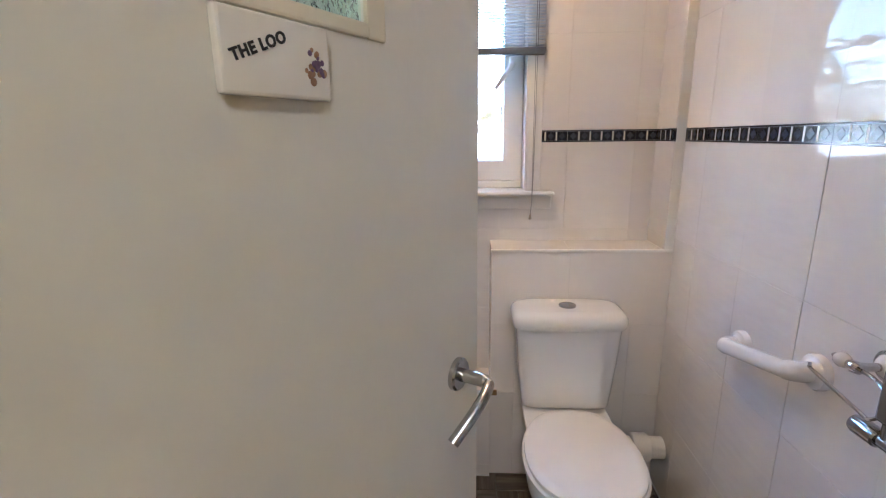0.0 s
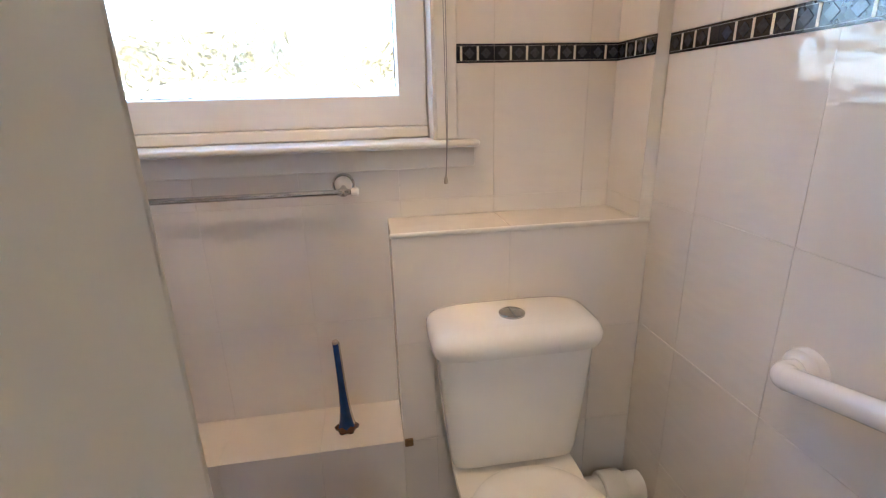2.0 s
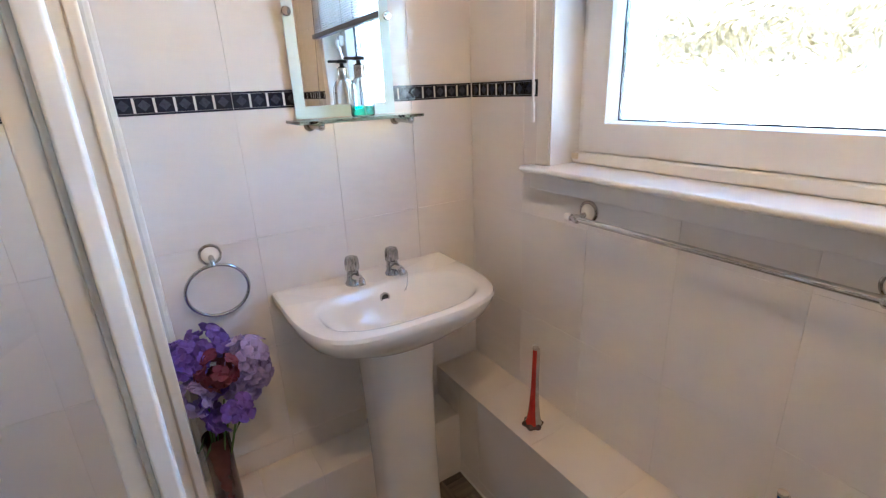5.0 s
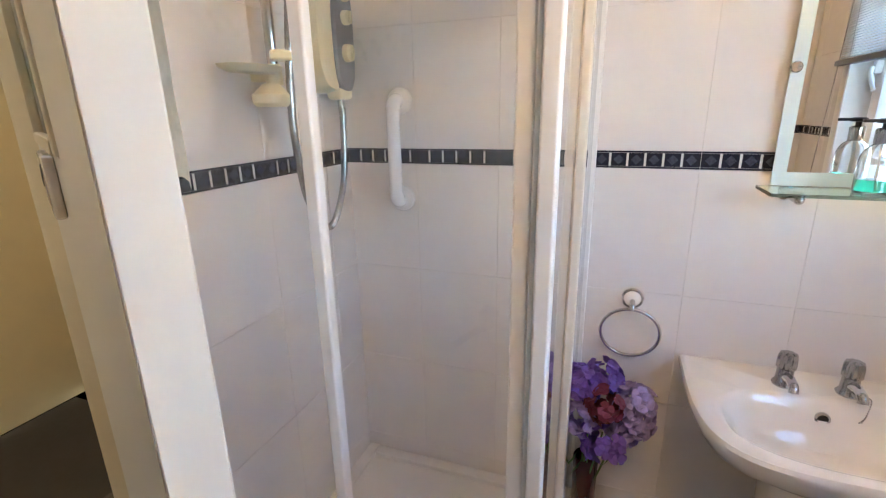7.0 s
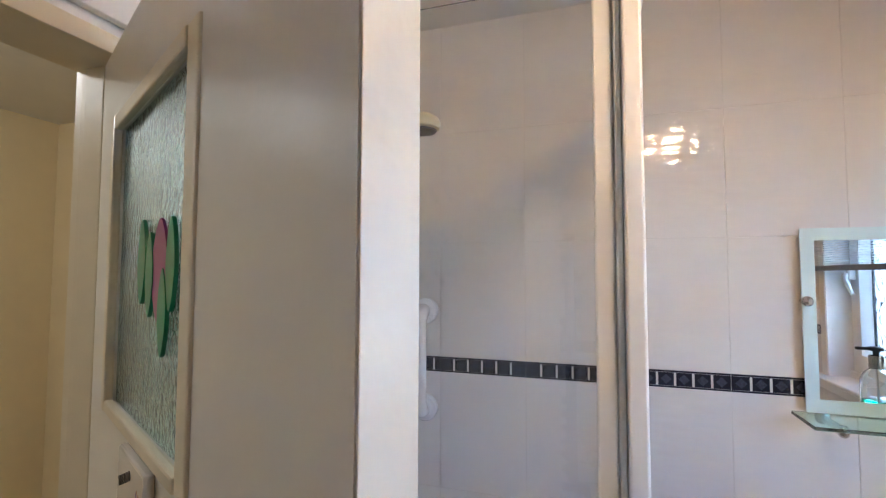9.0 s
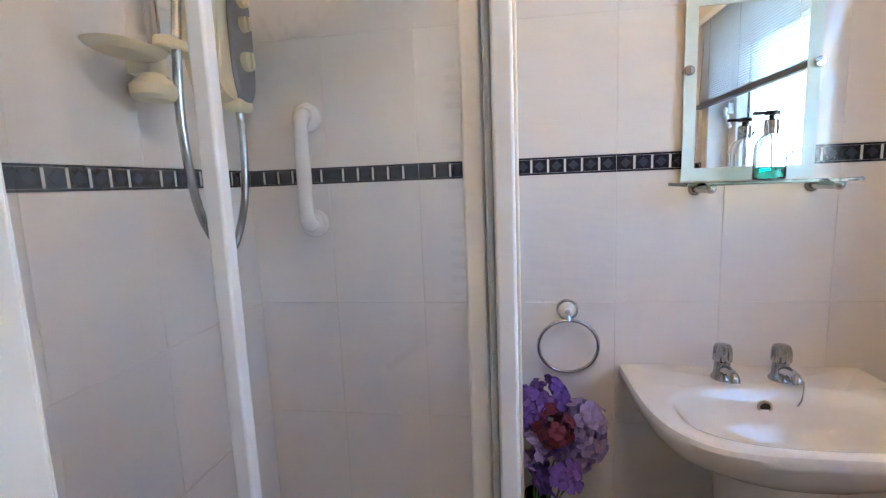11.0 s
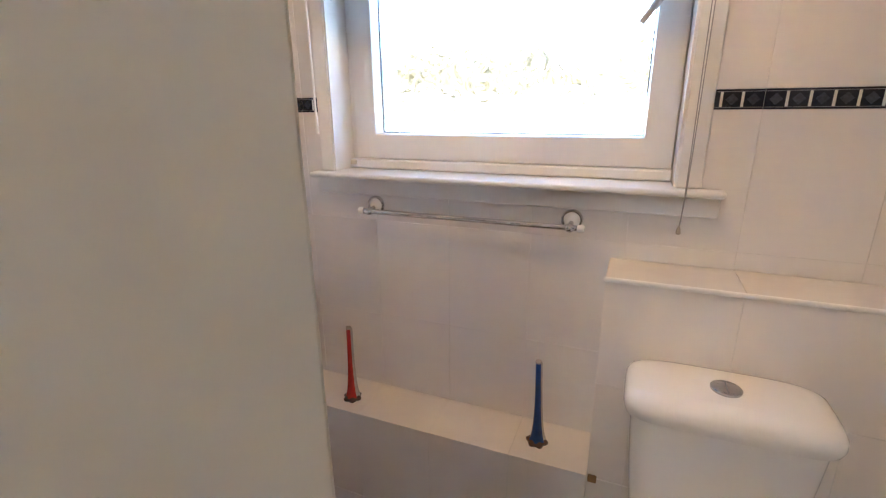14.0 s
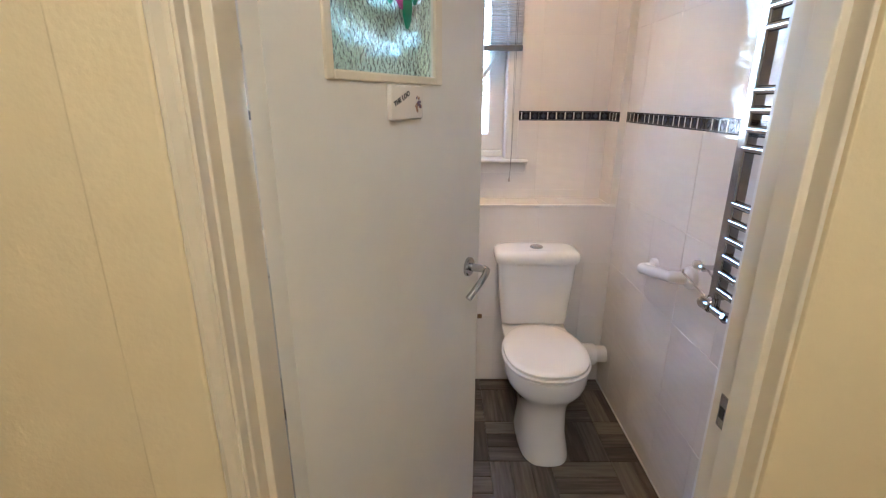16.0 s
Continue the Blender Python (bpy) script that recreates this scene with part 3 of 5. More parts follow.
for i in range(NX):
    for j in range(NZ):
        if (j < 9 or j % 5 < 3) or (i + j) % 3:
            net.faces.new((grid[i, j], grid[i + 1, j], grid[i + 1, j + 1], grid[i, j + 1]))
part("net", net, LACE, curtain)
plaque = thing("door_sign", "white glazed tile sign lettered THE LOO with a painted posy", "sign")
plaque.matrix_world = door_1.matrix_world @ Matrix.Translation((0.322, -DT, 1.461))
part("plate", block((-0.055, -0.010, -0.031), (0.055, 0.0, 0.031), 0.003), GLAZE_SIGN, plaque)
words = bpy.data.curves.new("lettering", "FONT")
words.body, words.size, words.extrude, words.align_x, words.align_y = "THE LOO", 0.0120, 0.0004, "CENTER", "CENTER"
words.offset, words.space_character = 0.0005, 1.12
lettering = new("lettering", words)
lettering.data.materials.append(INK)
lettering.parent = plaque
lettering.matrix_local = pose(-0.020, -0.0103, 0.006, 90, 0, 0) @ pose(0, 0, 0, 0, 0, 22)
posy = bmesh.new()
rng = random.Random(4)
for k in range(26):
    a, r = rng.uniform(0, 6.28), rng.uniform(0, 0.016)
    ball((0.037 + r * math.cos(a) * 0.8, -0.0102, r * math.sin(a) - 0.002), rng.uniform(0.002, 0.004), posy, (1, 0.12, 1), 8, 5)
    for f in list(posy.faces)[k * 40:]:
        f.material_index = k % 2
tagged(part("painted_posy", posy, [SIGN_ROSE, SIGN_GOLD], plaque, "painted purple and ochre flowers"), kind="stuff")

# ---- toilet ----
CX = 1.535
toilet = thing("toilet", "white ceramic close-coupled toilet with the lid down", "toilet", at=(CX, 1.45, 0))


def ring_at(z, cy, rx, ry, power=2.4, skew=0.0, count=44):
    return [(x, y - 1.45, z) for x, y in rounded(0, cy, rx, ry, power, count, skew)]


pan = bmesh.new()
loft(pan, [
    ring_at(0.0, 1.385, 0.108, 0.205, 3.0), ring_at(0.02, 1.385, 0.106, 0.203, 3.0), ring_at(0.10, 1.40, 0.097, 0.180, 2.8), ring_at(0.19, 1.405, 0.099, 0.174, 2.6),
    ring_at(0.24, 1.402, 0.108, 0.178, 2.5), ring_at(0.275, 1.395, 0.130, 0.190, 2.4), ring_at(0.30, 1.389, 0.153, 0.204, 2.3), ring_at(0.32, 1.385, 0.167, 0.213, 2.25), ring_at(0.345, 1.382, 0.174, 0.217, 2.25), ring_at(0.39, 1.382, 0.177, 0.219, 2.25), ring_at(0.402, 1.382, 0.175, 0.217, 2.25)])
part("pan", pan, CERAMIC, toilet, "white ceramic pan on a waisted foot")
shelf = bmesh.new()
loft(shelf, [ring_at(0.20, 1.64, 0.10, 0.13, 4), ring_at(0.33, 1.64, 0.13, 0.16, 4), ring_at(0.398, 1.64, 0.155, 0.165, 4), ring_at(0.405, 1.64, 0.152, 0.162, 4)])
part("pan_back", shelf, CERAMIC, toilet)


def seat_ring(z, grow):
    out = []
    for x, y in rounded(0, 1.402, 0.186 + grow, 0.235 + grow, 2.4, 48):
        out.append((x * (1 - 0.10 * max(0, (y - 1.402) / 0.235)), min(y, 1.628) - 1.45, z))
    return out


seat = bmesh.new()
loft(seat, [seat_ring(0.403, -0.006), seat_ring(0.405, 0.0), seat_ring(0.416, 0.001), seat_ring(0.420, -0.004)])
part("seat", seat, SEAT_PLASTIC, toilet)
lid = bmesh.new()
loft(lid, [seat_ring(0.4215, -0.010), seat_ring(0.424, -0.006), seat_ring(0.434, -0.007), seat_ring(0.439, -0.014), seat_ring(0.441, -0.035), seat_ring(0.4385, -0.075)])
part("lid", lid, SEAT_PLASTIC, toilet, "closed white plastic lid")

def cistern_ring(z, rx, y0, y1, power=7):
    return [(x, y - 1.45, z) for x, y in rounded(0, (y0 + y1) / 2, rx, (y1 - y0) / 2, power, 48)]


tank = bmesh.new()
loft(tank, [cistern_ring(0.418, 0.145, 1.665, 1.80, 5), cistern_ring(0.424, 0.156, 1.655, 1.805), cistern_ring(0.45, 0.161, 1.650, 1.812), cistern_ring(0.60, 0.175, 1.642, 1.815), cistern_ring(0.752, 0.186, 1.636, 1.818)])
part("cistern", tank, CERAMIC, toilet, "white ceramic cistern, narrower towards its foot")
cap = bmesh.new()
loft(cap, [cistern_ring(0.738, 0.189, 1.633, 1.8195), cistern_ring(0.741, 0.197, 1.618, 1.820, 5.5), cistern_ring(0.757, 0.201, 1.612, 1.820, 5.5), cistern_ring(0.775, 0.200, 1.613, 1.819, 5.5), cistern_ring(0.788, 0.194, 1.621, 1.816, 5), cistern_ring(0.7955, 0.182, 1.636, 1.808, 4.5), cistern_ring(0.798, 0.160, 1.658, 1.796, 4), cistern_ring(0.7985, 0.08, 1.70, 1.76, 2.5)])
part("cistern_lid", cap, CERAMIC, toilet)
button = part("flush_button", lathe([(0.031, 0), (0.031, 0.004), (0.028, 0.006), (0.002, 0.0062)], (0, 0.268, 0.7985)), DULL_CHROME, toilet, "oval chrome two-part flush button")
part("button_split", block((-0.001, 0.241, 0.8046), (0.001, 0.295, 0.8051)), GREY_PLASTIC, button)
soil = thing("soil_pipe", "short white plastic soil pipe with a collar beside the toilet", "pipe", at=(1.72, 1.715, 0.225))
part("pipe", tube([(-0.12, 0, 0), (0.20, 0, 0)], 0.042, 20), PLASTIC, soil)
part("collar", lathe([(0.050, 0), (0.054, 0.004), (0.054, 0.060), (0.050, 0.066), (0.042, 0.0665)], (0.08, 0, 0), "x"), PLASTIC, soil)
chip = thing("broken_tile_corner", "small broken brown hole at the edge of the tiled boxing", "tile damage", at=(1.284, BOX_Y + 0.002, 0.383))
part("hole", block((-0.014, -0.0065, -0.013), (0.010, 0.001, 0.012), 0.002, 1), RUST, chip)

# ---- basin ----
BY, BZ = 1.557, 0.855
basin = thing("basin", "white ceramic pedestal wash basin with two taps", "basin", at=(0.0, BY, 0))


def basin_ring(z, depth, half, back=0.003, power=4.6, lift=0.0):
    """Straight along the wall, bowed at the front with round corners."""
    out = []
    count = 56
    for j in range(count):
        a = math.pi * j / (count - 1)
        c, s = math.cos(a), math.sin(a)
        x = back + (depth - back) * abs(s) ** (2 / power) * (1 - 0.035 * abs(c))
        y = half * abs(c) ** (2 / power) * (1 if c >= 0 else -1)
        out.append((x, y, z - lift * x))
    return out


def bowl_ring(z, cx, rx, ry, power=2.6):
    return [(x, y, z) for x, y in rounded(cx, 0, rx, ry, power, 56)]


shell = bmesh.new()
rings = [basin_ring(0.665, 0.20, 0.11, 0.03, 2.6), basin_ring(0.70, 0.29, 0.18, 0.02, 2.6), basin_ring(0.745, 0.365, 0.245, 0.01, 2.9), basin_ring(0.79, 0.405, 0.277, 0.004), basin_ring(0.825, 0.424, 0.293), basin_ring(0.842, 0.428, 0.296), basin_ring(0.851, 0.424, 0.293), basin_ring(0.855, 0.414, 0.285, 0.006)]
made = [[shell.verts.new(p) for p in r] for r in rings]
for a, b in zip(made, made[1:]):
    for i in range(len(a)):
        shell.faces.new((a[i], a[(i + 1) % len(a)], b[(i + 1) % len(a)], b[i]))
shell.faces.new(made[0][::-1])
# the bowl, sunk in the top
inner = [bowl_ring(0.8548, 0.262, 0.142, 0.244), bowl_ring(0.8530, 0.262, 0.136, 0.236), bowl_ring(0.847, 0.262, 0.129, 0.227), bowl_ring(0.82, 0.262, 0.116, 0.208), bowl_ring(0.78, 0.262, 0.100, 0.175), bowl_ring(0.745, 0.262, 0.075, 0.12), bowl_ring(0.732, 0.262, 0.03, 0.04)]
bowl = [[shell.verts.new(p) for p in r] for r in inner]
for a, b in zip(bowl, bowl[1:]):
    for i in range(len(a)):
        shell.faces.new((a[i], a[(i + 1) % len(a)], b[(i + 1) % len(a)], b[i]))
shell.faces.new(bowl[-1])
top_edges = [shell.edges.get((r[i], r[(i + 1) % len(r)])) for r in (made[-1], bowl[0]) for i in range(len(r))]
bmesh.ops.triangle_fill(shell, edges=[e for e in top_edges if e], use_beauty=True)
part("bowl", shell, CERAMIC, basin)
ped = bmesh.new()
loft(ped, [[(x, y, z) for x, y in rounded(cx, 0, rx, ry, 4.0, 32)] for z, cx, rx, ry in ((PLINTH_Z - 0.27, 0.20, 0.098, 0.100), (0.02, 0.20, 0.096, 0.098), (0.30, 0.195, 0.092, 0.096), (0.55, 0.19, 0.092, 0.100), (0.66, 0.19, 0.096, 0.106), (0.70, 0.19, 0.098, 0.110))])
part("pedestal", ped, CERAMIC, basin)
part("overflow_ring", lathe([(0.016, -0.003), (0.016, 0.003), (0.0115, 0.0035), (0.0105, 0.001)], (0.149, 0.0, 0.812), "x", 20), CHROME, basin, "chrome ring round the overflow hole")
# A black disc stands in for the shade inside the overflow.
part("overflow_hole", lathe([(0.0106, -0.002), (0.0106, 0.0022)], (0.149, 0.0, 0.812), "x", 16), BLACK, basin)
part("waste", lathe([(0.022, 0), (0.022, 0.003), (0.012, 0.004), (0.010, 0.002)], (0.262, 0, 0.732)), CHROME, basin)
for y, cat in ((-0.07, "cold"), (0.062, "hot")):
    tap = thing("tap", "short chrome pillar tap with a fluted head", "tap", "basin taps", at=(0.088, BY + y, 0.854))
    tap.scale = (1.15, 1.15, 1.15)
    part("body", lathe([(0.021, 0), (0.022, 0.004), (0.017, 0.012), (0.0155, 0.035), (0.014, 0.04)], sides=20), DULL_CHROME, tap)
    head = bmesh.new()
    loft(head, [[((r + 0.0014 * math.cos(8 * a)) * math.cos(a), (r + 0.0014 * math.cos(8 * a)) * math.sin(a), z) for a in (2 * math.pi * j / 48 for j in range(48))] for r, z in ((0.015, 0.040), (0.0185, 0.044), (0.018, 0.066), (0.015, 0.075), (0.008, 0.078))])
    part("head", head, DULL_CHROME, tap)
    part("spout", tube(curve_points([(0.008, 0, 0.022), (0.035, 0, 0.030), (0.056, 0, 0.026), (0.062, 0, 0.016)]), [0.011] * 8 + [0.010] * 8 + [0.0095] * 9, 14), CHROME, tap)
chain = thing("plug_chain", "looped ball chain with a basin plug link over the rim", "plug chain", at=(0.10, BY + 0.07, 0.855))
loops = curve_points([(0.0, 0.018, 0.004), (0.03, 0.020, 0.012), (0.05, 0.008, -0.02), (0.047, 0.002, -0.038)], 8)
links = bmesh.new()
for p in loops:
    ball(p, 0.0021, links, u=6, v=4)
part("chain", links, CHROME, chain)
part("link", tube([(0.048 + 0.001 * math.sin(a), 0.002 + 0.005 * math.cos(a), -0.046 + 0.010 * math.sin(a)) for a in (2 * math.pi * i / 12 for i in range(13))], 0.0019, 6), CHROME, chain)

pipe_hole = thing("pipe_hole", "small dark broken hole in the tiles behind the basin pedestal", "tile damage", at=(0.0, 1.518, PLINTH_Z + 0.012))
# The recess is a solid black block, its inner shade put into the colour.
part("hole", block((-0.001, -0.010, -0.011), (0.006, 0.012, 0.010), 0.002, 1), BLACK, pipe_hole)

# ---- mirror, shelf, bottle ----
mirror = thing("wall_mirror", "rectangular mirror with a frosted green-white border on chrome studs", "mirror", at=(0, 1.552, 1.56))
part("silvered_glass", block((0.012, -0.150, -0.220), (0.0165, 0.150, 0.222)), MIRROR, mirror, "", False)
edge = bmesh.new()
for lo, hi in (((0.0166, -0.150, -0.220), (0.0178, -0.121, 0.222)), ((0.0166, 0.121, -0.220), (0.0178, 0.150, 0.222)), ((0.0166, -0.121, -0.220), (0.0178, 0.121, -0.188)), ((0.0166, -0.121, 0.192), (0.0178, 0.121, 0.222))):
    slab(edge, lo, hi)
part("frosted_border", edge, FROST, mirror)
for y in (-0.142, 0.142):
    part("stud", lathe([(0.008, 0.0), (0.008, 0.020), (0.012, 0.021), (0.0125, 0.028), (0.010, 0.031), (0.002, 0.0315)], (0.0, y, 0.045), "x", 18), CHROME, mirror)
gshelf = thing("glass_shelf", "green-edged glass shelf on two chrome pegs", "shelf", at=(0, 1.558, 1.334))
part("shelf_glass", block((0.004, -0.182, -0.004), (0.135, 0.178, 0.004), 0.001), SHELF_GLASS, gshelf).visible_shadow = False
for y in (-0.118, 0.150):
    peg = part("bracket", lathe([(0.016, 0), (0.016, 0.004), (0.0085, 0.006), (0.0085, 0.095)], (0, y, -0.014), "x", 16), DULL_CHROME, gshelf)
    part("bracket_knob", ball((0.102, y, -0.0125), 0.0115), CHROME, peg)
bottle = thing("soap_bottle", "clear pump bottle with a little green liquid soap", "soap bottle", at=(0.080, 1.572, 1.338))
body = lathe([(0.030, 0.001), (0.033, 0.005), (0.033, 0.065), (0.031, 0.080), (0.024, 0.095), (0.014, 0.103), (0.013, 0.108), (0.0115, 0.108), (0.0125, 0.102), (0.0225, 0.094), (0.0293, 0.080), (0.0313, 0.065), (0.0313, 0.006), (0.0285, 0.003)], sides=28)
part("bottle", body, GLASS, bottle).visible_shadow = False
part("liquid", lathe([(0.028, 0.0042), (0.0308, 0.0065), (0.0308, 0.030), (0.001, 0.0301)], sides=28), SOAP, bottle, "green liquid soap").visible_shadow = False
part("pump_collar", lathe([(0.0145, 0.104), (0.0150, 0.106), (0.0150, 0.134), (0.012, 0.137)], sides=20), CHROME, bottle, "chrome pump collar")
part("pump_head", slab(lathe([(0.006, 0.136), (0.006, 0.146), (0.016, 0.147), (0.016, 0.154), (0.012, 0.156)], sides=18), (-0.006, -0.040, 0.148), (0.006, 0.0, 0.155), 0.002), BLACK, bottle, "black pump head with a short spout")
part("dip_tube", tube([(0, 0, 0.105), (0.004, 0.004, 0.012)], 0.0022, 6), PLASTIC, bottle)

# ---- towel rail under the window, towel ring ----
def rose(parent, at, axis):
    r = part("rose", lathe([(0.030, 0), (0.030, 0.004), (0.0265, 0.007), (0.024, 0.0065)], at, axis, 28), CHROME, parent)
    part("rose_boss", lathe([(0.0238, 0.002), (0.0225, 0.008), (0.015, 0.016), (0.007, 0.019)], at, axis, 24), CERAMIC, r, "white ceramic boss")
    return r


rail = thing("towel_rail", "chrome towel rail with white ceramic bosses", "towel rail", at=(0.844, NORTH, 1.066))
for x in (-0.315, 0.313):
    rose(rail, (x, 0, 0.012), "-y")
    part("post", tube([(x, -0.012, 0.008), (x, -0.045, 0.0)], 0.007, 12), CHROME, rail)
    s = 1 if x > 0 else -1
    part("finial", lathe([(0.007, -0.012), (0.012, -0.006), (0.0125, 0.004), (0.008, 0.012), (0.0075, 0.018), (0.010, 0.020)], (x, -0.047, 0), "x" if s > 0 else "-x", 16), CHROME, rail)
    part("end_cap", lathe([(0.0095, 0.020), (0.011, 0.024), (0.011, 0.036), (0.007, 0.040)], (x, -0.047, 0), "x" if s > 0 else "-x", 16), CERAMIC, rail, "white ceramic end cap")
part("bar", tube([(-0.307, -0.047, 0), (0.305, -0.047, 0)], 0.0078, 14), CHROME, rail)
tring = thing("towel_ring", "chrome towel ring with a white ceramic boss", "towel ring", at=(0, 1.125, 1.006))
rose(tring, (0, 0, 0), "x")
part("post", tube([(0.010, 0, 0.0), (0.034, 0, -0.012), (0.036, 0, -0.022)], 0.0075, 12), CHROME, tring)
part("ring", tube([(0.036 - 0.012 * (1 - math.cos(a)), 0.079 * math.sin(a), -0.020 - 0.077 * (1 - math.cos(a))) for a in (2 * math.pi * i / 48 for i in range(49))], 0.0048, 10), CHROME, tring)

# ---- east wall: grab rail, paper holder, towel radiator ----
def grab_bar(name, a, b, out, label):
    """A white plastic grab rail between two wall plates at a and b; out: away from the wall."""
    g = thing(name, label, "grab rail", at=a)
    a, b, out = Vector((0, 0, 0)), Vector(b) - Vector(a), Vector(out)
    d = b.normalized()
    axis = {(1, 0): "x", (-1, 0): "-x"}[(round(out.normalized().x), round(out.normalized().y))]
    for p in (a, b):
        part("wall_plate", lathe([(0.040, 0), (0.040, 0.012), (0.037, 0.017), (0.028, 0.020), (0.0235, 0.026)], p, axis, 28), RAIL_WHITE, g)
    pts = curve_points([a + out * 0.1, a + out * 0.7, a + out * 0.97 + d * 0.02, a + out + d * 0.06, b + out - d * 0.06, b + out * 0.97 - d * 0.02, b + out * 0.7, b + out * 0.1], 6)
    part("bar", tube(pts, [0.0222 if i < 13 or i > len(pts) - 14 else 0.0202 for i in range(len(pts))], 18), RAIL_WHITE, g)
    return g


grab_bar("grab_rail", (EAST, 1.335, 0.832), (EAST, 1.065, 0.895), (-0.06, 0, 0), "white plastic grab rail sloping on the tiled wall")
grab_bar("grab_rail", (WEST, 0.425, 1.555), (WEST, 0.425, 1.262), (0.055, 0, 0), "upright white plastic grab rail in the shower")
paper = thing("toilet_roll_holder", "empty chrome toilet roll holder with a white ceramic boss", "toilet roll holder", at=(EAST, 0.915, 0.985))
rose(paper, (0, 0, 0), "-x")
part("post", tube([(-0.01, 0, 0), (-0.058, 0, 0)], 0.008, 12), CHROME, paper)
part("finial", lathe([(0.009, -0.012), (0.012, 0.0), (0.009, 0.012), (0.007, 0.016)], (-0.06, 0.0, 0), "y", 14), CHROME, paper)
cap = part("end_cap", lathe([(0.007, 0.014), (0.0125, 0.021), (0.0145, 0.029), (0.0125, 0.037), (0.006, 0.043)], (-0.06, 0.0, 0), "y", 16), CERAMIC, paper, "white ceramic end ball")
part("tip", lathe([(0.0055, 0.042), (0.0065, 0.046), (0.004, 0.051)], (-0.06, 0.0, 0), "y", 12), CHROME, cap, "chrome tip")
part("wire_arm", tube(curve_points([(-0.06, -0.008, 0), (-0.062, -0.05, 0.0), (-0.062, -0.078, -0.02), (-0.062, -0.072, -0.05), (-0.062, -0.05, -0.073), (-0.062, -0.03, -0.072), (-0.062, 0.09, -0.054), (-0.062, 0.099, -0.05), (-0.062, 0.102, -0.042)], 6), 0.0036, 8), CHROME, paper)

RX, RN, RS = 1.885, 0.835, 0.385
radiator = thing("towel_radiator", "chrome ladder towel radiator on the tiled wall", "towel radiator", at=(RX, (RN + RS) / 2, 0.92))
H = (RN - RS) / 2
for y in (H, -H):
    up = block((-0.016, y - 0.019, 0.0), (0.016, y + 0.019, 0.90), 0.006, 3)
    part("upright", up, RAD_CHROME, radiator)
    for z in (0.12, 0.78):
        part("wall_bracket", tube([(0.012, y * 0.78, z), (EAST - RX, y * 0.78, z)], 0.012, 12), RAD_CHROME, radiator)
rung = mesh_of("rung", tube([(-0.006, -H + 0.01, 0), (-0.010, 0, 0), (-0.006, H - 0.01, 0)], 0.0115, 14), RAD_CHROME)
for z in [0.032 + i * 0.0496 for i in range(6)] + [0.428 + i * 0.0475 for i in range(4)] + [0.714 + i * 0.0475 for i in range(4)]:
    ob = new("rung", rung)
    ob.parent = radiator
    ob.location = (0, 0, z)
valve = part("valve_body", tube([(0.0, H, 0.0), (0.0, H, -0.035)], 0.012, 14), RAD_CHROME, radiator)
part("valve_union", tube([(0.0, H + 0.012, -0.035), (0.0, H - 0.05, -0.035)], 0.0145, 14), RAD_CHROME, valve)
part("valve_cap", lathe([(0.014, 0), (0.017, 0.003), (0.0185, 0.045), (0.016, 0.052)], (-0.004, H + 0.010, -0.035), "y", 18), RAD_CHROME, valve, "ribbed chrome valve cap")
part("valve_nut", lathe([(0.016, 0), (0.016, 0.014)], (0.0, H - 0.05, -0.035), "-y", 6), RAD_CHROME, valve)
part("feed_pipe", tube(curve_points([(0.0, H - 0.06, -0.035), (0.0, H - 0.12, -0.040), (0.02, H - 0.16, -0.035), (EAST - RX, H - 0.17, -0.03)]), 0.0085, 12), RAD_CHROME, valve)

# ---- glass vases on the ledge ----
def bud_vase(name, at, colour, label, lean):
    v = thing(name, label, "vase", "slim glass vases on the ledge", at=at)
    stem = curve_points([(0, 0, 0.012), (lean * 0.12, 0, 0.06), (lean * 0.45, 0, 0.15), (lean, 0, 0.272)], 6)
    radii = [0.0082 + 0.0160 * (1 - i / (len(stem) - 1)) ** 2.2 for i in range(len(stem))]
    part("stem", tube(stem, radii, 16), colour, v)
    foot = bmesh.new()
    loft(foot, [[((r + (0.0035 * math.cos(6 * a) if r > 0.02 else 0)) * math.cos(a), (r + (0.0035 * math.cos(6 * a) if r > 0.02 else 0)) * math.sin(a), z) for a in (2 * math.pi * j / 36 for j in range(36))] for r, z in ((0.022, 0.0), (0.030, 0.002), (0.031, 0.008), (0.024, 0.014), (0.017, 0.020))])
    part("foot", foot, FOOT_GLASS, v, "wavy dark clear glass foot")
    part("rim", tube([stem[-1], stem[-1] + Vector((lean * 0.03, 0, 0.007))], [0.0088, 0.0092], 16), CLEAR_EDGE, v, "clear glass rim")
    back = [p + Vector((0.0035, 0.0045, 0)) for p in stem]
    part("clear_layer", tube(back, [r * 0.93 for r in radii], 14), CLEAR_EDGE, v, "clear glass layer down one side")
    return v


bud_vase("vase", (0.462, 1.880, LEDGE_Z), RED_GLASS, "slim red glass bud vase with a wavy dark foot", 0.004)
bud_vase("vase", (1.112, 1.895, LEDGE_Z), BLUE_GLASS, "slim deep blue glass bud vase with a wavy dark foot", -0.008)

# ---- flowers ----
flowers = thing("flower_vase", "dark red glass vase of purple and wine artificial hydrangeas", "vase", at=(0.085, 1.036, PLINTH_Z))
part("vase_glass", lathe([(0.030, 0.0), (0.036, 0.004), (0.037, 0.02), (0.035, 0.12), (0.037, 0.24), (0.034, 0.245), (0.033, 0.18)], sides=28), VASE_BROWN, flowers, "dark red glass cylinder")


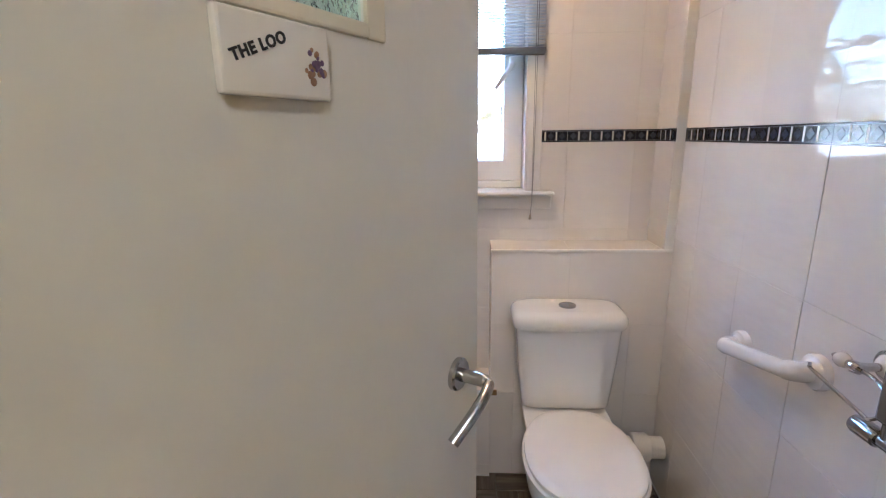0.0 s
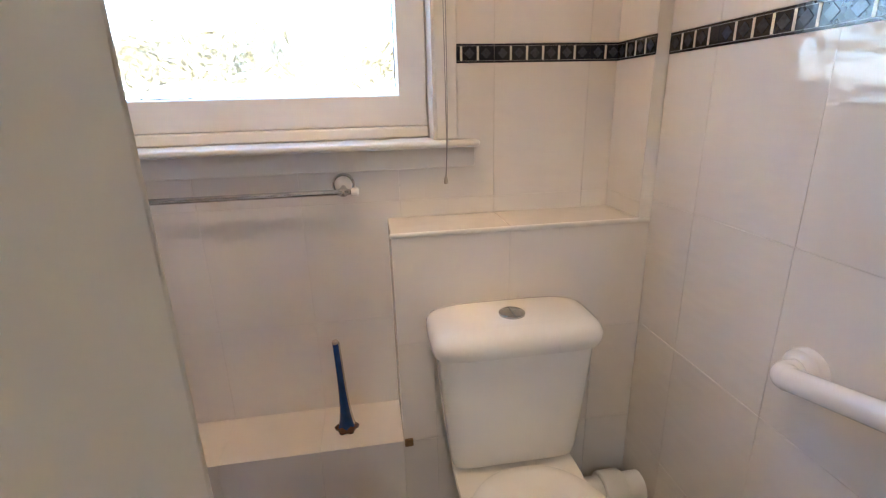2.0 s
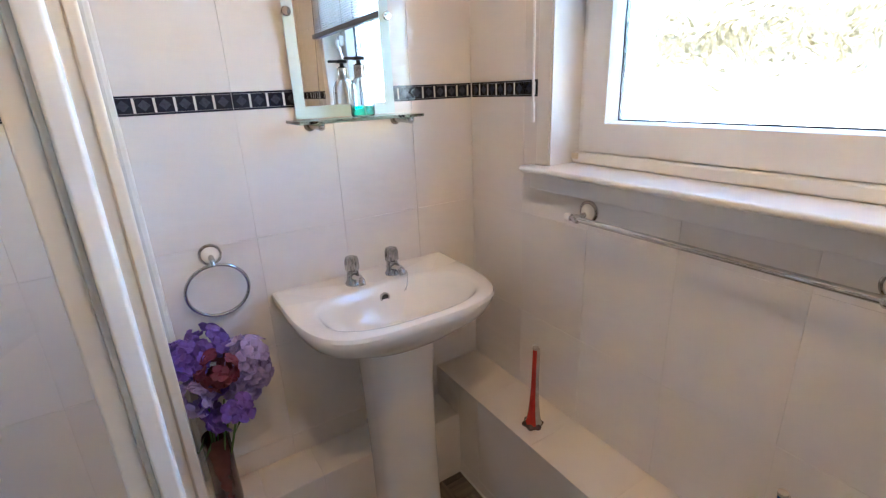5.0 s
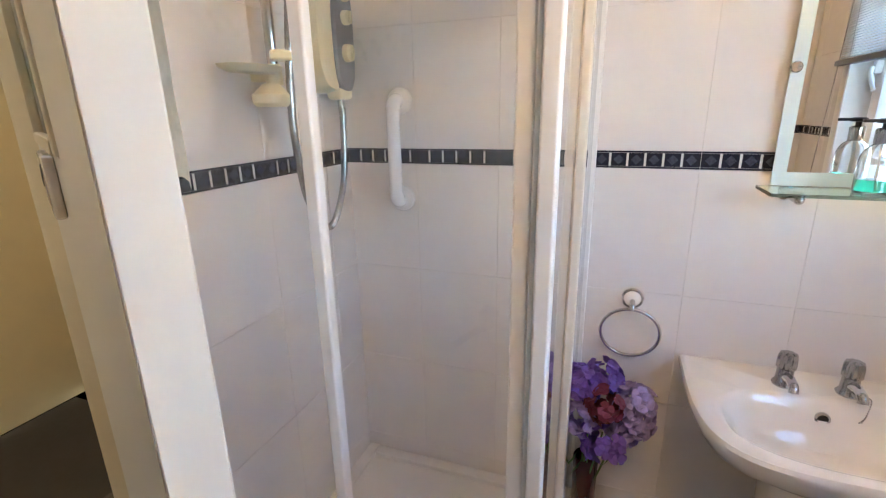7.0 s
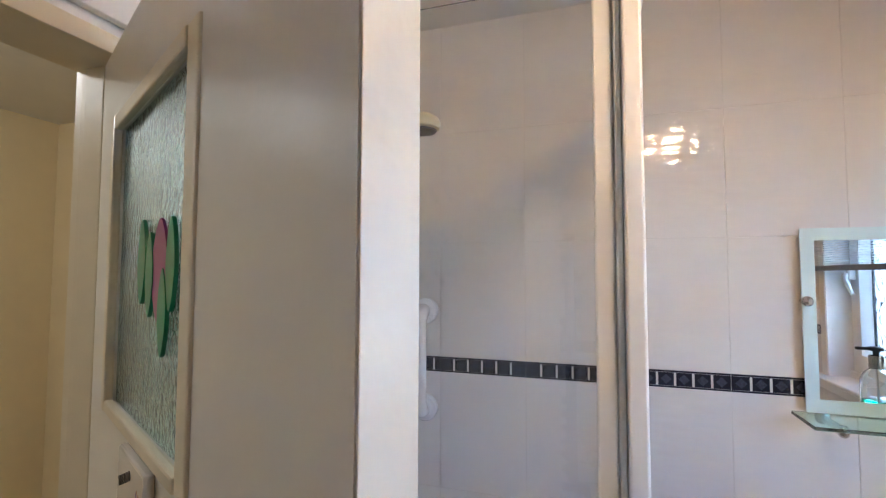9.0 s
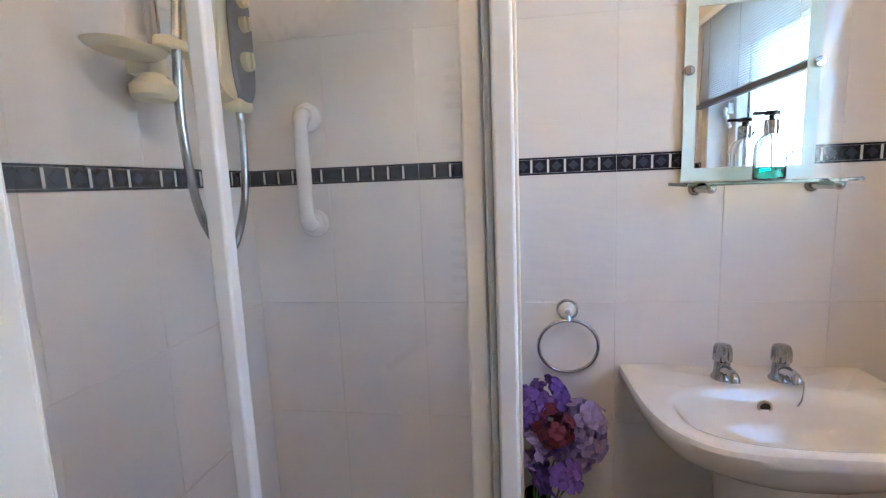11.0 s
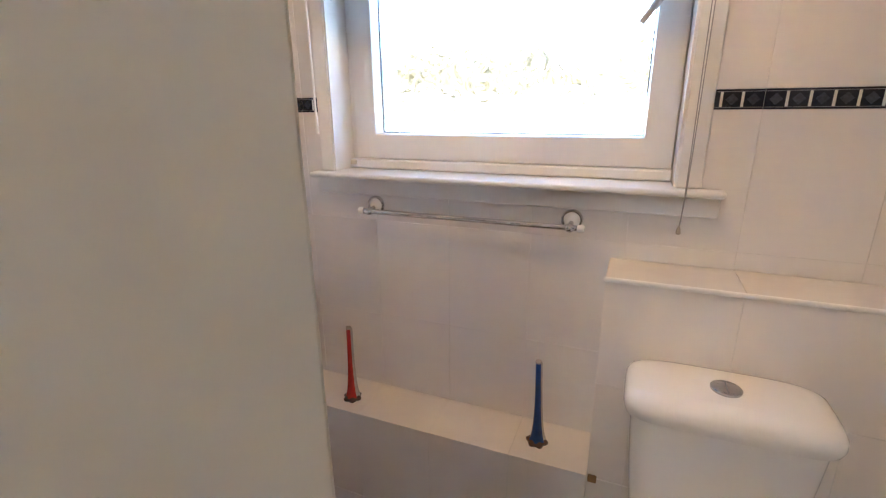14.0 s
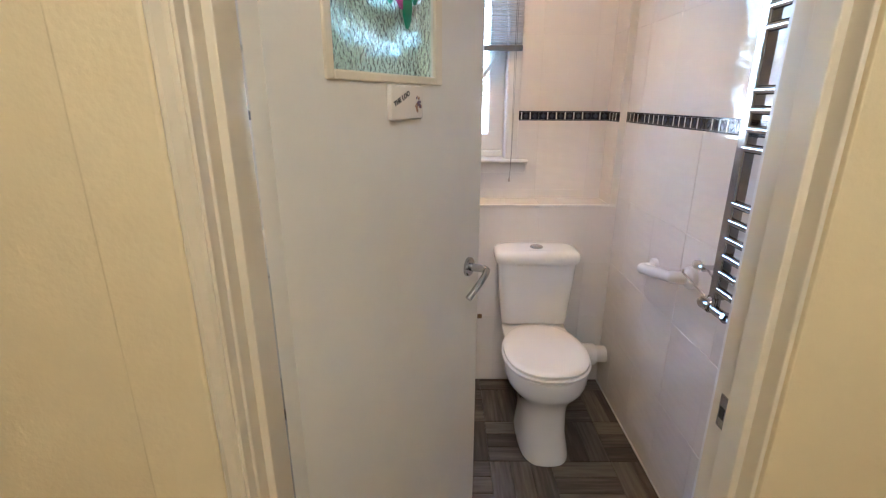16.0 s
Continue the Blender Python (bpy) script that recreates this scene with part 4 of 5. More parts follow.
def flower_head(centre, radius, material, seed, big=1.0):
    r, bm = random.Random(seed), bmesh.new()
    for k in range(int(30 * big)):
        d = Vector((r.gauss(0, 1), r.gauss(0, 1), r.gauss(0, 1))).normalized()
        c = Vector(centre) + d * radius * r.uniform(0.7, 1.02)
        d = (d + Vector((r.uniform(-.4, .4), r.uniform(-.4, .4), r.uniform(-.2, .5)))).normalized()
        e = d.orthogonal().normalized()
        f = d.cross(e)
        spin, size = r.uniform(0, 1.57), r.uniform(0.017, 0.027)
        for q in range(4):
            a = spin + q * math.pi / 2
            u, w = e * math.cos(a) + f * math.sin(a), f * math.cos(a) - e * math.sin(a)
            pts = [c + (u * x + w * y) * size + d * z * size for x, y, z in ((0.0, 0.0, 0.0), (0.30, -0.42, 0.16), (0.72, -0.60, 0.26 + r.uniform(-.15, .2)), (1.02, -0.36, 0.22), (1.08, 0.0, 0.12 + r.uniform(-.1, .1)), (1.0, 0.38, 0.22), (0.70, 0.60, 0.28 + r.uniform(-.15, .2)), (0.30, 0.42, 0.16))]
            bm.faces.new([bm.verts.new(p) for p in pts])
    return bm


for (x, y, z), r, m, s, tag in (((0.035, -0.021, 0.515), 0.048, PETAL_PURPLE, 1, "blue-purple"), ((0.000, 0.032, 0.525), 0.046, PETAL_PURPLE, 2, "purple"), ((0.070, 0.039, 0.478), 0.046, PETAL_WINE, 3, "wine red"), ((0.030, 0.114, 0.480), 0.046, PETAL_LILAC, 4, "pale lilac"), ((0.025, 0.134, 0.420), 0.04, PETAL_LILAC, 5, "pale blue-lilac"), ((0.065, 0.039, 0.362), 0.06, PETAL_PURPLE, 6, "purple"), ((0.065, -0.021, 0.420), 0.042, PETAL_LILAC, 7, "pale lilac"), ((0.010, 0.094, 0.370), 0.038, PETAL_LILAC, 8, "pale lilac")):
    part("flower_head", flower_head((x, y, z), r, m, s), m, flowers, tag + " artificial hydrangea head", False)
stems = random.Random(9)
for k in range(7):
    a = k * 0.9
    part("stem", tube([(0.012 * math.cos(a), 0.012 * math.sin(a), 0.1), (0.03 + 0.03 * math.cos(a), 0.04 + 0.05 * math.sin(a), 0.38)], 0.0028, 6), LEAF, flowers)
for k, (x, y, z) in enumerate(((0.03, -0.045, 0.235), (0.045, -0.03, 0.225), (0.04, 0.06, 0.28), (0.03, -0.075, 0.25))):
    leaf_bm = bmesh.new()
    leaf_bm.faces.new([leaf_bm.verts.new(p) for p in ((x - 0.02, y + 0.02, z + 0.025), (x + 0.006, y + 0.012, z + 0.012), (x + 0.012, y - 0.012, z - 0.018), (x - 0.008, y + 0.002, z - 0.004))])
    part("leaf", leaf_bm, LEAF, flowers, "", False)

# ---- shower ----
tray = thing("shower_tray", "white acrylic shower tray with a raised rim", "shower tray", at=(0, SOUTH, PLINTH_Z))
rim = bmesh.new()
for lo, hi in (((0.0, 0.002, -0.002), (0.765, 0.045, 0.022)), ((0.0, 0.700, -0.002), (0.765, 0.752, 0.022)), ((0.002, 0.045, -0.002), (0.045, 0.700, 0.0215)), ((0.715, 0.045, -0.002), (0.763, 0.700, 0.0215))):
    slab(rim, lo, hi, 0.006)
slab(rim, (0.04, 0.04, -0.003), (0.72, 0.705, 0.004))
part("tray_body", rim, ACRYLIC, tray)
part("drain", lathe([(0.045, 0.003), (0.045, 0.007), (0.02, 0.009), (0.002, 0.009)], (0.30, 0.36, 0)), CHROME, tray)

enc = thing("shower_enclosure", "white-framed corner shower enclosure with sliding glass doors, closed", "shower enclosure", at=(0.0, 0.0, PLINTH_Z + 0.0225))
EX, EY, ET = 0.757, 0.982, 1.83


def post(lo, hi, ridge, name="frame_post", material=FRAME_WHITE):
    bm = block(lo, hi, 0.004 if name in ("door_edge", "frame_post", "stile") else 0.003, 3)
    return part(name, bm, material, enc)


post((EX - 0.022, SOUTH + 0.002, 0), (EX + 0.020, SOUTH + 0.030, ET), 0)
post((EX - 0.014, SOUTH + 0.0305, 0.04), (EX + 0.012, SOUTH + 0.045, ET - 0.04), 0)
post((EX - 0.02, SOUTH + 0.031, 0), (EX + 0.018, EY - 0.03, 0.035), 0, "bottom_track")
post((EX - 0.022, SOUTH + 0.031, ET - 0.045), (EX + 0.020, EY - 0.03, ET), 0, "top_track")
post((0.003, EY - 0.02, 0), (EX - 0.03, EY + 0.018, 0.034), 0, "bottom_track")
post((0.003, EY - 0.02, ET - 0.045), (EX - 0.03, EY + 0.018, ET), 0, "top_track")
post((0.002, EY - 0.02, 0.0345), (0.030, EY + 0.018, ET - 0.0455), 0)
# meeting stile of fixed pane and sliding door, then the two door edges at the corner
post((EX - 0.006, 0.628, 0.036), (EX + 0.016, 0.651, ET - 0.046), 0, "stile")
post((0.362, EY - 0.006, 0.036), (0.384, EY + 0.014, ET - 0.046), 0, "stile", STILE_CREAM)
for x0, y0, x1, y1 in ((EX - 0.052, 0.926, EX - 0.030, 0.952), (EX - 0.034, 0.962, EX - 0.006, 0.986)):
    post((x0, y0, 0.036), (x1, y1, ET - 0.046), 0, "door_edge")
post((EX - 0.046, 0.9525, 0.036), (EX - 0.020, 0.9615, ET - 0.046), 0, "magnetic_seal", SEAL)
post((EX - 0.07, 0.962, 0.036), (EX - 0.0485, 0.978, ET - 0.046), 0, "magnetic_seal", PALE_SEAL)
post((EX - 0.028, EY - 0.018, 0), (EX + 0.018, EY + 0.016, 0.034), 0, "corner_block")
post((EX - 0.028, EY - 0.018, ET - 0.044), (EX + 0.018, EY + 0.016, ET + 0.001), 0, "corner_block")
for lo, hi in (((EX, SOUTH + 0.04, 0.03), (EX + 0.005, 0.632, ET - 0.04)), ((EX - 0.012, 0.60, 0.03), (EX - 0.007, 0.615, ET - 0.04)), ((EX - 0.0435, 0.6155, 0.037), (EX - 0.0385, 0.930, ET - 0.047)), ((0.028, EY + 0.002, 0.03), (0.366, EY + 0.007, ET - 0.04)), ((0.386, EY - 0.011, 0.037), (EX - 0.030, EY - 0.006, ET - 0.047))):
    if hi[1] - lo[1] < 0.02 and hi[0] - lo[0] < 0.02:
        continue
    part("glass_pane", block(lo, hi), GLASS, enc, "clear glass pane", False).visible_shadow = False

unit = thing("electric_shower", "electric shower unit, cream sides and a grey front with cream knobs", "shower unit", at=(0.135, SOUTH, 1.73))
cover = bmesh.new()
loft(cover, [[(x, y, z) for x, z in rounded(0, 0, rx, rz, 3.2, 40)] for y, rx, rz in ((0.0, 0.098, 0.150), (0.045, 0.098, 0.150), (0.07, 0.088, 0.142), (0.075, 0.070, 0.130))])
part("cover", cover, CREAM, unit)
front = bmesh.new()
loft(front, [[(x - 0.022, y, z) for x, z in rounded(0, 0, rx, rz, 3.0, 40)] for y, rx, rz in ((0.068, 0.052, 0.150), (0.078, 0.051, 0.149), (0.084, 0.044, 0.142), (0.0845, 0.02, 0.08))])
face = part("front_panel", front, GREY_PLASTIC, unit, "dark grey control panel")
for z, r in ((0.105, 0.021), (0.045, 0.019), (-0.045, 0.024)):
    part("knob", lathe([(r, 0.080), (r, 0.094), (r * 0.9, 0.099), (r * 0.3, 0.100)], (-0.022, 0, z), "y", 20), CREAM, face, "cream control knob")
    part("knob_grip", block((-0.026, 0.098, z - r * 0.85), (-0.018, 0.107, z + r * 0.85), 0.002), CREAM, face)
part("outlet", block((-0.05, 0.030, -0.168), (0.015, 0.082, -0.135), 0.012, 3), CREAM, unit)
part("hose_union", tube([(-0.02, 0.055, -0.165), (-0.02, 0.055, -0.205)], 0.009, 14), CHROME, unit)

riser = thing("shower_riser_rail", "chrome riser rail with yellowed brackets and soap dish", "shower rail", at=(0.395, SOUTH, 1.62))
part("rail", tube([(0, 0.058, -0.02), (0, 0.058, 0.57)], 0.0125, 16), CHROME, riser)
part("top_bracket", block((-0.022, 0.0, 0.535), (0.030, 0.075, 0.572), 0.008, 3), CREAM, riser)
part("bottom_bracket", slab(lathe([(0.019, 0), (0.019, 0.04), (0.016, 0.045)], (0, 0.058, -0.03)), (-0.014, 0.0, -0.022), (0.014, 0.055, 0.006), 0.004), CREAM, riser)
dish = bmesh.new()
loft(dish, [[(x, y, z) for x, y in rounded(0.082, 0.066, rx, ry, 2.4, 36)] for z, rx, ry in ((-0.008, 0.058, 0.034), (0.000, 0.074, 0.046), (0.006, 0.078, 0.050), (0.006, 0.072, 0.045), (0.001, 0.062, 0.038))])
part("soap_dish", dish, CREAM, riser, "yellowed oval soap dish")
arm = bmesh.new()
loft(arm, [[(x, y, z) for x, y in rounded(-0.035, 0.085, rx, ry, 3, 28)] for z, rx, ry in ((0.022, 0.060, 0.020), (0.026, 0.064, 0.023), (0.040, 0.063, 0.022), (0.044, 0.058, 0.018))])
part("hose_ring", arm, CREAM, riser)
foot = bmesh.new()
loft(foot, [[(x, y, z) for x, y in rounded(0.020, 0.062, rx, ry, 2.4, 28)] for z, rx, ry in ((-0.078, 0.036, 0.030), (-0.070, 0.046, 0.036), (-0.052, 0.047, 0.036), (-0.042, 0.034, 0.028), (-0.028, 0.017, 0.017))])
part("lower_clamp", foot, CREAM, riser)
slider = part("slider", tube([(0.022, 0.060, 0.395), (-0.02, 0.075, 0.402), (-0.052, 0.095, 0.415)], [0.020, 0.022, 0.018], 16), CREAM, riser)
part("slider_knob", tube([(0.02, 0.058, 0.39), (0.052, 0.062, 0.345)], [0.015, 0.011], 14), CREAM, slider)
handset = part("handset", tube(curve_points([(-0.055, 0.098, 0.385), (-0.060, 0.108, 0.42), (-0.085, 0.165, 0.452), (-0.125, 0.235, 0.455)]), [0.013] * 8 + [0.015] * 8 + [0.018] * 9, 16), CREAM, riser, "cream shower handset")
part("spray_head", lathe([(0.030, 0.018), (0.045, 0.008), (0.050, -0.006), (0.046, -0.018), (0.02, -0.022)], (-0.150, 0.265, 0.445), "z", 28), CREAM, handset)
part("spray_plate", lathe([(0.040, -0.0225), (0.038, -0.026), (0.01, -0.027)], (-0.150, 0.265, 0.445), "z", 28), GREY_PLASTIC, handset)
hose = thing("shower_hose", "ribbed chrome shower hose hanging in a loop", "shower hose", at=(0, SOUTH, 0))
line = curve_points([(0.338, 0.100, 2.005), (0.345, 0.104, 1.94), (0.372, 0.10, 1.76), (0.386, 0.092, 1.58), (0.380, 0.087, 1.45), (0.352, 0.084, 1.32), (0.290, 0.08, 1.236), (0.235, 0.076, 1.225), (0.178, 0.072, 1.29), (0.145, 0.07, 1.38), (0.130, 0.068, 1.54)], 24)
part("ribbed_tube", tube(line, [0.0088 + (0.0014 if i % 2 else 0) for i in range(len(line))], 10), DULL_CHROME, hose)

# ---- ceiling lamp ----
lamp = thing("ceiling_light", "white ceiling fitting with three warm spot bulbs", "ceiling light", at=(1.24, 1.28, CEIL))
part("base_plate", lathe([(0.09, 0), (0.09, -0.012), (0.08, -0.02), (0.02, -0.022)]), SHADE_WARM, lamp)
for aim in ((-0.6, 0.05, -0.95), (-0.10, 0.8, -0.75), (-0.45, -0.6, -1.1)):
    aim = Vector(aim).normalized()
    side = Vector((aim.x, aim.y, 0)).normalized()
    head = part("spot_head", lathe([(0.012, 0.0), (0.020, -0.012), (0.034, -0.032), (0.040, -0.092), (0.0375, -0.092), (0.031, -0.036), (0.012, -0.03)], sides=24), SHADE_WARM, lamp)
    head.matrix_local = Matrix.Translation(side * 0.052 + Vector((0, 0, -0.062))) @ (-aim).to_track_quat("Z", "Y").to_matrix().to_4x4()
    part("bulb", ball((0, 0, -0.078), 0.021), BULB, head, "glowing warm bulb")
    part("swivel_arm", tube([side * 0.045 + Vector((0, 0, -0.016)), side * 0.052 + Vector((0, 0, -0.066))], 0.006, 8), SHADE_WARM, lamp)
# Unseen lamp added to brighten the hall; no real fitting is known here.
hall_light = thing("hall_fill_light", "unseen globe lamp added to light the hall", "ceiling light", at=(1.2, -0.8, CEIL))
part("base_plate", lathe([(0.10, 0), (0.10, -0.02), (0.09, -0.03)]), SHADE_WARM, hall_light)
HALL_GLOW = glowing("hall_fill_glow", (1.0, 0.88, 0.70), HALL_POWER)
part("globe", ball((0, 0, -0.085), 0.11, None, (1, 1, 0.62), 24, 14), HALL_GLOW, hall_light, "glowing globe added to light the hall")

# ---- outside the window ----
ground = structure("ground", block((-60, NORTH + 0.31, -0.3), (60, 120, -0.2)), GRASS, "lawn behind the house")
garden = tagged(thing("garden_wall", "low white rendered garden wall in the sun", "wall", at=(0.5, 6.0, -0.2)))
part("wall_body", block((-7, 0, 0), (7, 0.2, 1.65), 0.01), WHITE_RENDER, garden)
part("coping", block((-7.05, -0.03, 1.651), (7.05, 0.23, 1.70), 0.01), WHITE_RENDER, garden)
hedge = thing("hedge", "loose golden-yellow garden hedge behind the white wall", "hedge", at=(0, 6.9, -0.2))
rng = random.Random(11)
leaves = bmesh.new()
for k in range(8000):
    x = rng.uniform(-5, 5)
    top = 2.26 + 0.22 * noise.noise(Vector((x * 1.7, 0, 3.1))) - (0.3 if 0.3 < x < 0.95 else 0.12 if x >= 0.95 else 0)
    z = top * rng.uniform(0.35, 1.0) ** 0.45
    c = Vector((x, rng.uniform(-0.4, 0.4), z))
    d = Vector((rng.gauss(0, 1), rng.gauss(0, 1), rng.gauss(0, 1))).normalized()
    e = d.orthogonal().normalized()
    f = d.cross(e)
    s = rng.uniform(0.045, 0.085)
    leaves.faces.new([leaves.verts.new(c + v * s) for v in (e * 1.6, f * 0.6 + d * 0.2, -e * 1.4, -f * 0.6 + d * 0.2)])
part("foliage", leaves, HEDGE_LEAF, hedge, "", False)
part("stems", block((-5, -0.1, 0), (5, 0.1, 0.9), 0.02), LEAF, hedge)

# ---- tiles, last ----
def tile_mesh(w, h, material, name="tile"):
    """A glazed tile with a slight bevel, lying in x (along) and y (up), standing 4 mm off the wall in z."""
    bm = bmesh.new()
    b = 0.0006
    back = [bm.verts.new(p) for p in ((0, 0, 0), (w, 0, 0), (w, h, 0), (0, h, 0))]
    mid = [bm.verts.new(p) for p in ((0, 0, G * 0.6), (w, 0, G * 0.6), (w, h, G * 0.6), (0, h, G * 0.6))]
    top = [bm.verts.new(p) for p in ((b, b, G), (w - b, b, G), (w - b, h - b, G), (b, h - b, G))]
    for lo, hi in ((back, mid), (mid, top)):
        for i in range(4):
            bm.faces.new((lo[i], lo[(i + 1) % 4], hi[(i + 1) % 4], hi[i]))
    bm.faces.new(top)
    return mesh_of(name, bm, material, False)


def border_mesh(w, h, shift):
    """A border tile: black ground, white lines and bars, and a grey-blue lozenge in each square."""
    bm = bmesh.new()
    slab(bm, (0, 0, 0), (w, h, G))
    for f in bm.faces:
        f.material_index = 0

    def add(pts, mat, z0, z1):
        a = [bm.verts.new((x, y, z0)) for x, y in pts]
        b = [bm.verts.new((x, y, z1)) for x, y in pts]
        for i in range(len(pts)):
            bm.faces.new((a[i], a[(i + 1) % len(pts)], b[(i + 1) % len(pts)], b[i])).material_index = mat
        bm.faces.new(b).material_index = mat

    def rect(x0, y0, x1, y1, mat, z1):
        add(((x0, y0), (x1, y0), (x1, y1), (x0, y1)), mat, G - 0.0003, z1)

    rect(0, 0.0044, w, 0.0054, 3, G + 0.0005)
    rect(0, h - 0.0054, w, h - 0.0044, 3, G + 0.0005)
    pitch = 0.0432
    x = pitch / 2 - shift
    while x < w + pitch:
        if 0.002 < x - pitch / 2 < w - 0.006:
            rect(x - pitch / 2 - 0.0028, 0.0058, x - pitch / 2 + 0.0028, h - 0.0058, 1, G + 0.0008)
        if x - 0.014 > 0 and x + 0.014 < w:
            r = 0.0135
            add(((x, h / 2 - r), (x + r, h / 2), (x, h / 2 + r), (x - r, h / 2)), 2, G - 0.0003, G + 0.0012)
        x += pitch
    return mesh_of("border_tile", bm, [NAVY, BAND_WHITE, STEEL_BLUE, BAND_GREY], False)


meshes = {}


def lay(parent, basis, u0, u1, w0, w1, material, border=False, shift=0.0):
    gap = 0.00045
    w, h = u1 - u0 - 2 * gap, w1 - w0 - 2 * gap
    if w < 0.006 or h < 0.006:
        return
    key = (round(w, 3), round(h, 3), material.name, border, round(shift, 3))
    if key not in meshes:
        meshes[key] = border_mesh(w, h, shift) if border else tile_mesh(w, h, material)
    ob = new("border_tile" if border else "tile", meshes[key])
    ob.parent = parent
    tilt = pose(0, 0, 0, random.uniform(-.25, .25), random.uniform(-.25, .25), 0)
    ob.matrix_world = basis @ Matrix.Translation((u0 + gap, w0 + gap, 0)) @ tilt


def cut(rect, hole):
    """What is left of a rectangle outside a hole, as rectangles."""
    u0, u1, w0, w1 = rect
    a0, a1, b0, b1 = hole
    if a0 >= u1 or a1 <= u0 or b0 >= w1 or b1 <= w0:
        return [rect]
    out = []
    if a0 > u0:
        out.append((u0, a0, w0, w1))
    if a1 < u1:
        out.append((a1, u1, w0, w1))
    m0, m1 = max(u0, a0), min(u1, a1)
    if b0 > w0:
        out.append((m0, m1, w0, b0))
    if b1 < w1:
        out.append((m0, m1, b1, w1))
    return out


def lay_cut(parent, basis, whole, rects, material):
    """One tile of several flush rectangles, cut round an opening; joints only along the edges of the whole tile."""
    gap, bm = 0.00045, bmesh.new()
    u0, u1, w0, w1 = whole
    for a, b, c, d in rects:
        a, b = a + (gap if a == u0 else 0), b - (gap if b == u1 else 0)
        c, d = c + (gap if c == w0 else 0), d - (gap if d == w1 else 0)
        if b - a > 0.004 and d - c > 0.004:
            slab(bm, (a - u0, c - w0, 0), (b - u0, d - w0, G))
    if not bm.faces:
        bm.free()
        return
    ob = new("tile", mesh_of("tile", bm, material, False))
    ob.parent = parent
    ob.matrix_world = basis @ Matrix.Translation((u0, w0, 0))


def tile_face(parent, basis, cols, rows, holes=(), material=TILE):
    for u0, u1 in zip(cols, cols[1:]):
        for w0, w1 in zip(rows, rows[1:]):
            border = abs(w0 - BAND[0]) < 1e-6
            rects = [(u0, u1, w0, w1)]
            for h in holes:
                rects = [q for r in rects for q in cut(r, h)]
            if len(rects) > 1 and not border:
                lay_cut(parent, basis, (u0, u1, w0, w1), rects, material)
                continue
            for a, b, c, d in rects:
                lay(parent, basis, a, b, c, d, material, border, (a - u0) % 0.0432 if border else 0.0)


def face_basis(origin, along, up):
    a, u = Vector(along), Vector(up)
    m = Matrix((a, u, a.cross(u))).transposed().to_4x4()
    m.translation = Vector(origin)
    return m


def steps(first, last, at, width):
    """Column edges from first to last with joints at at + k * width."""
    k0 = math.ceil((first - at) / width + 1e-6)
    inner = [at + k * width for k in range(k0, 99) if at + k * width < last - 1e-6]
    return [first] + inner + [last]


TW = 0.2595
NORTH_COLS = steps(WEST, 1.903, 1.044, TW)
tile_face(wall_west, face_basis((WEST - G, 0, 0), (0, 1, 0), (0, 0, 1)), steps(SOUTH, NORTH, 1.2505, TW), ROWS_Z, [(SOUTH, LEDGE_Y, 0, PLINTH_Z), (LEDGE_Y, NORTH, 0, LEDGE_Z)])
tile_face(wall_north, face_basis((0, NORTH + G, 0), (1, 0, 0), (0, 0, 1)), NORTH_COLS, ROWS_Z, [(0.335, 1.463, WIN_SILL - 0.0305, WIN_TOP + 0.051), (0.313, 1.509, 1.111, WIN_SILL), (BOX_L, EAST, 0, BOX_Z), (0, EAST, 0, LEDGE_Z)])
tile_face(wall_east, face_basis((EAST + G, 0, 0), (0, -1, 0), (0, 0, 1)), [-y for y in steps(SOUTH, BOX_Y, 1.148, TW)[::-1]], ROWS_Z)
tile_face(wall_south, face_basis((0, SOUTH - G, 0), (-1, 0, 0), (0, 0, 1)), [-x for x in steps(WEST, EAST, 0.394, TW)[::-1]], ROWS_Z, [(-DOOR_R - 0.059, -DOOR_L + 0.059, 0, DOOR_TOP + 0.097), (-0.79, 0, 0, PLINTH_Z)])
tile_face(ledge_box, face_basis((0, LEDGE_Y + G, 0), (1, 0, 0), (0, 0, 1)), steps(0.148, BOX_L, 1.044, TW), [0, 0.055, LEDGE_Z - 0.001], (), LEDGE_TILE)
tile_face(ledge_box, face_basis((0, 0, LEDGE_Z - G), (1, 0, 0), (0, 1, 0)), steps(0.0, BOX_L, 1.044, TW), [LEDGE_Y, NORTH], (), LEDGE_TILE)
tile_face(cistern_box, face_basis((0, BOX_Y + G, 0), (1, 0, 0), (0, 0, 1)), [BOX_L, 1.36, 1.60, 1.80, EAST], [0, 0.385, 0.685], (), LEDGE_TILE)
tile_face(cistern_box, face_basis((0, BOX_Y + G, 0), (1, 0, 0), (0, 0, 1)), [BOX_L, 1.56, EAST], [0.685, BOX_Z - 0.001], (), LEDGE_TILE)
tile_face(cistern_box, face_basis((0, 0, BOX_Z - G), (1, 0, 0), (0, 1, 0)), [BOX_L, 1.565, EAST], [BOX_Y, NORTH], [(1.902, EAST, BOX_Y, NORTH)], LEDGE_TILE)
tile_face(cistern_box, face_basis((BOX_L + G, 0, 0), (0, -1, 0), (0, 0, 1)), [-NORTH, -BOX_Y], [LEDGE_Z, 0.685, BOX_Z - 0.001], (), LEDGE_TILE)
tile_face(corner_duct, face_basis((1.903, 0, 0), (0, -1, 0), (0, 0, 1)), [-NORTH, -BOX_Y], [BOX_Z] + ROWS_Z[3:], ())
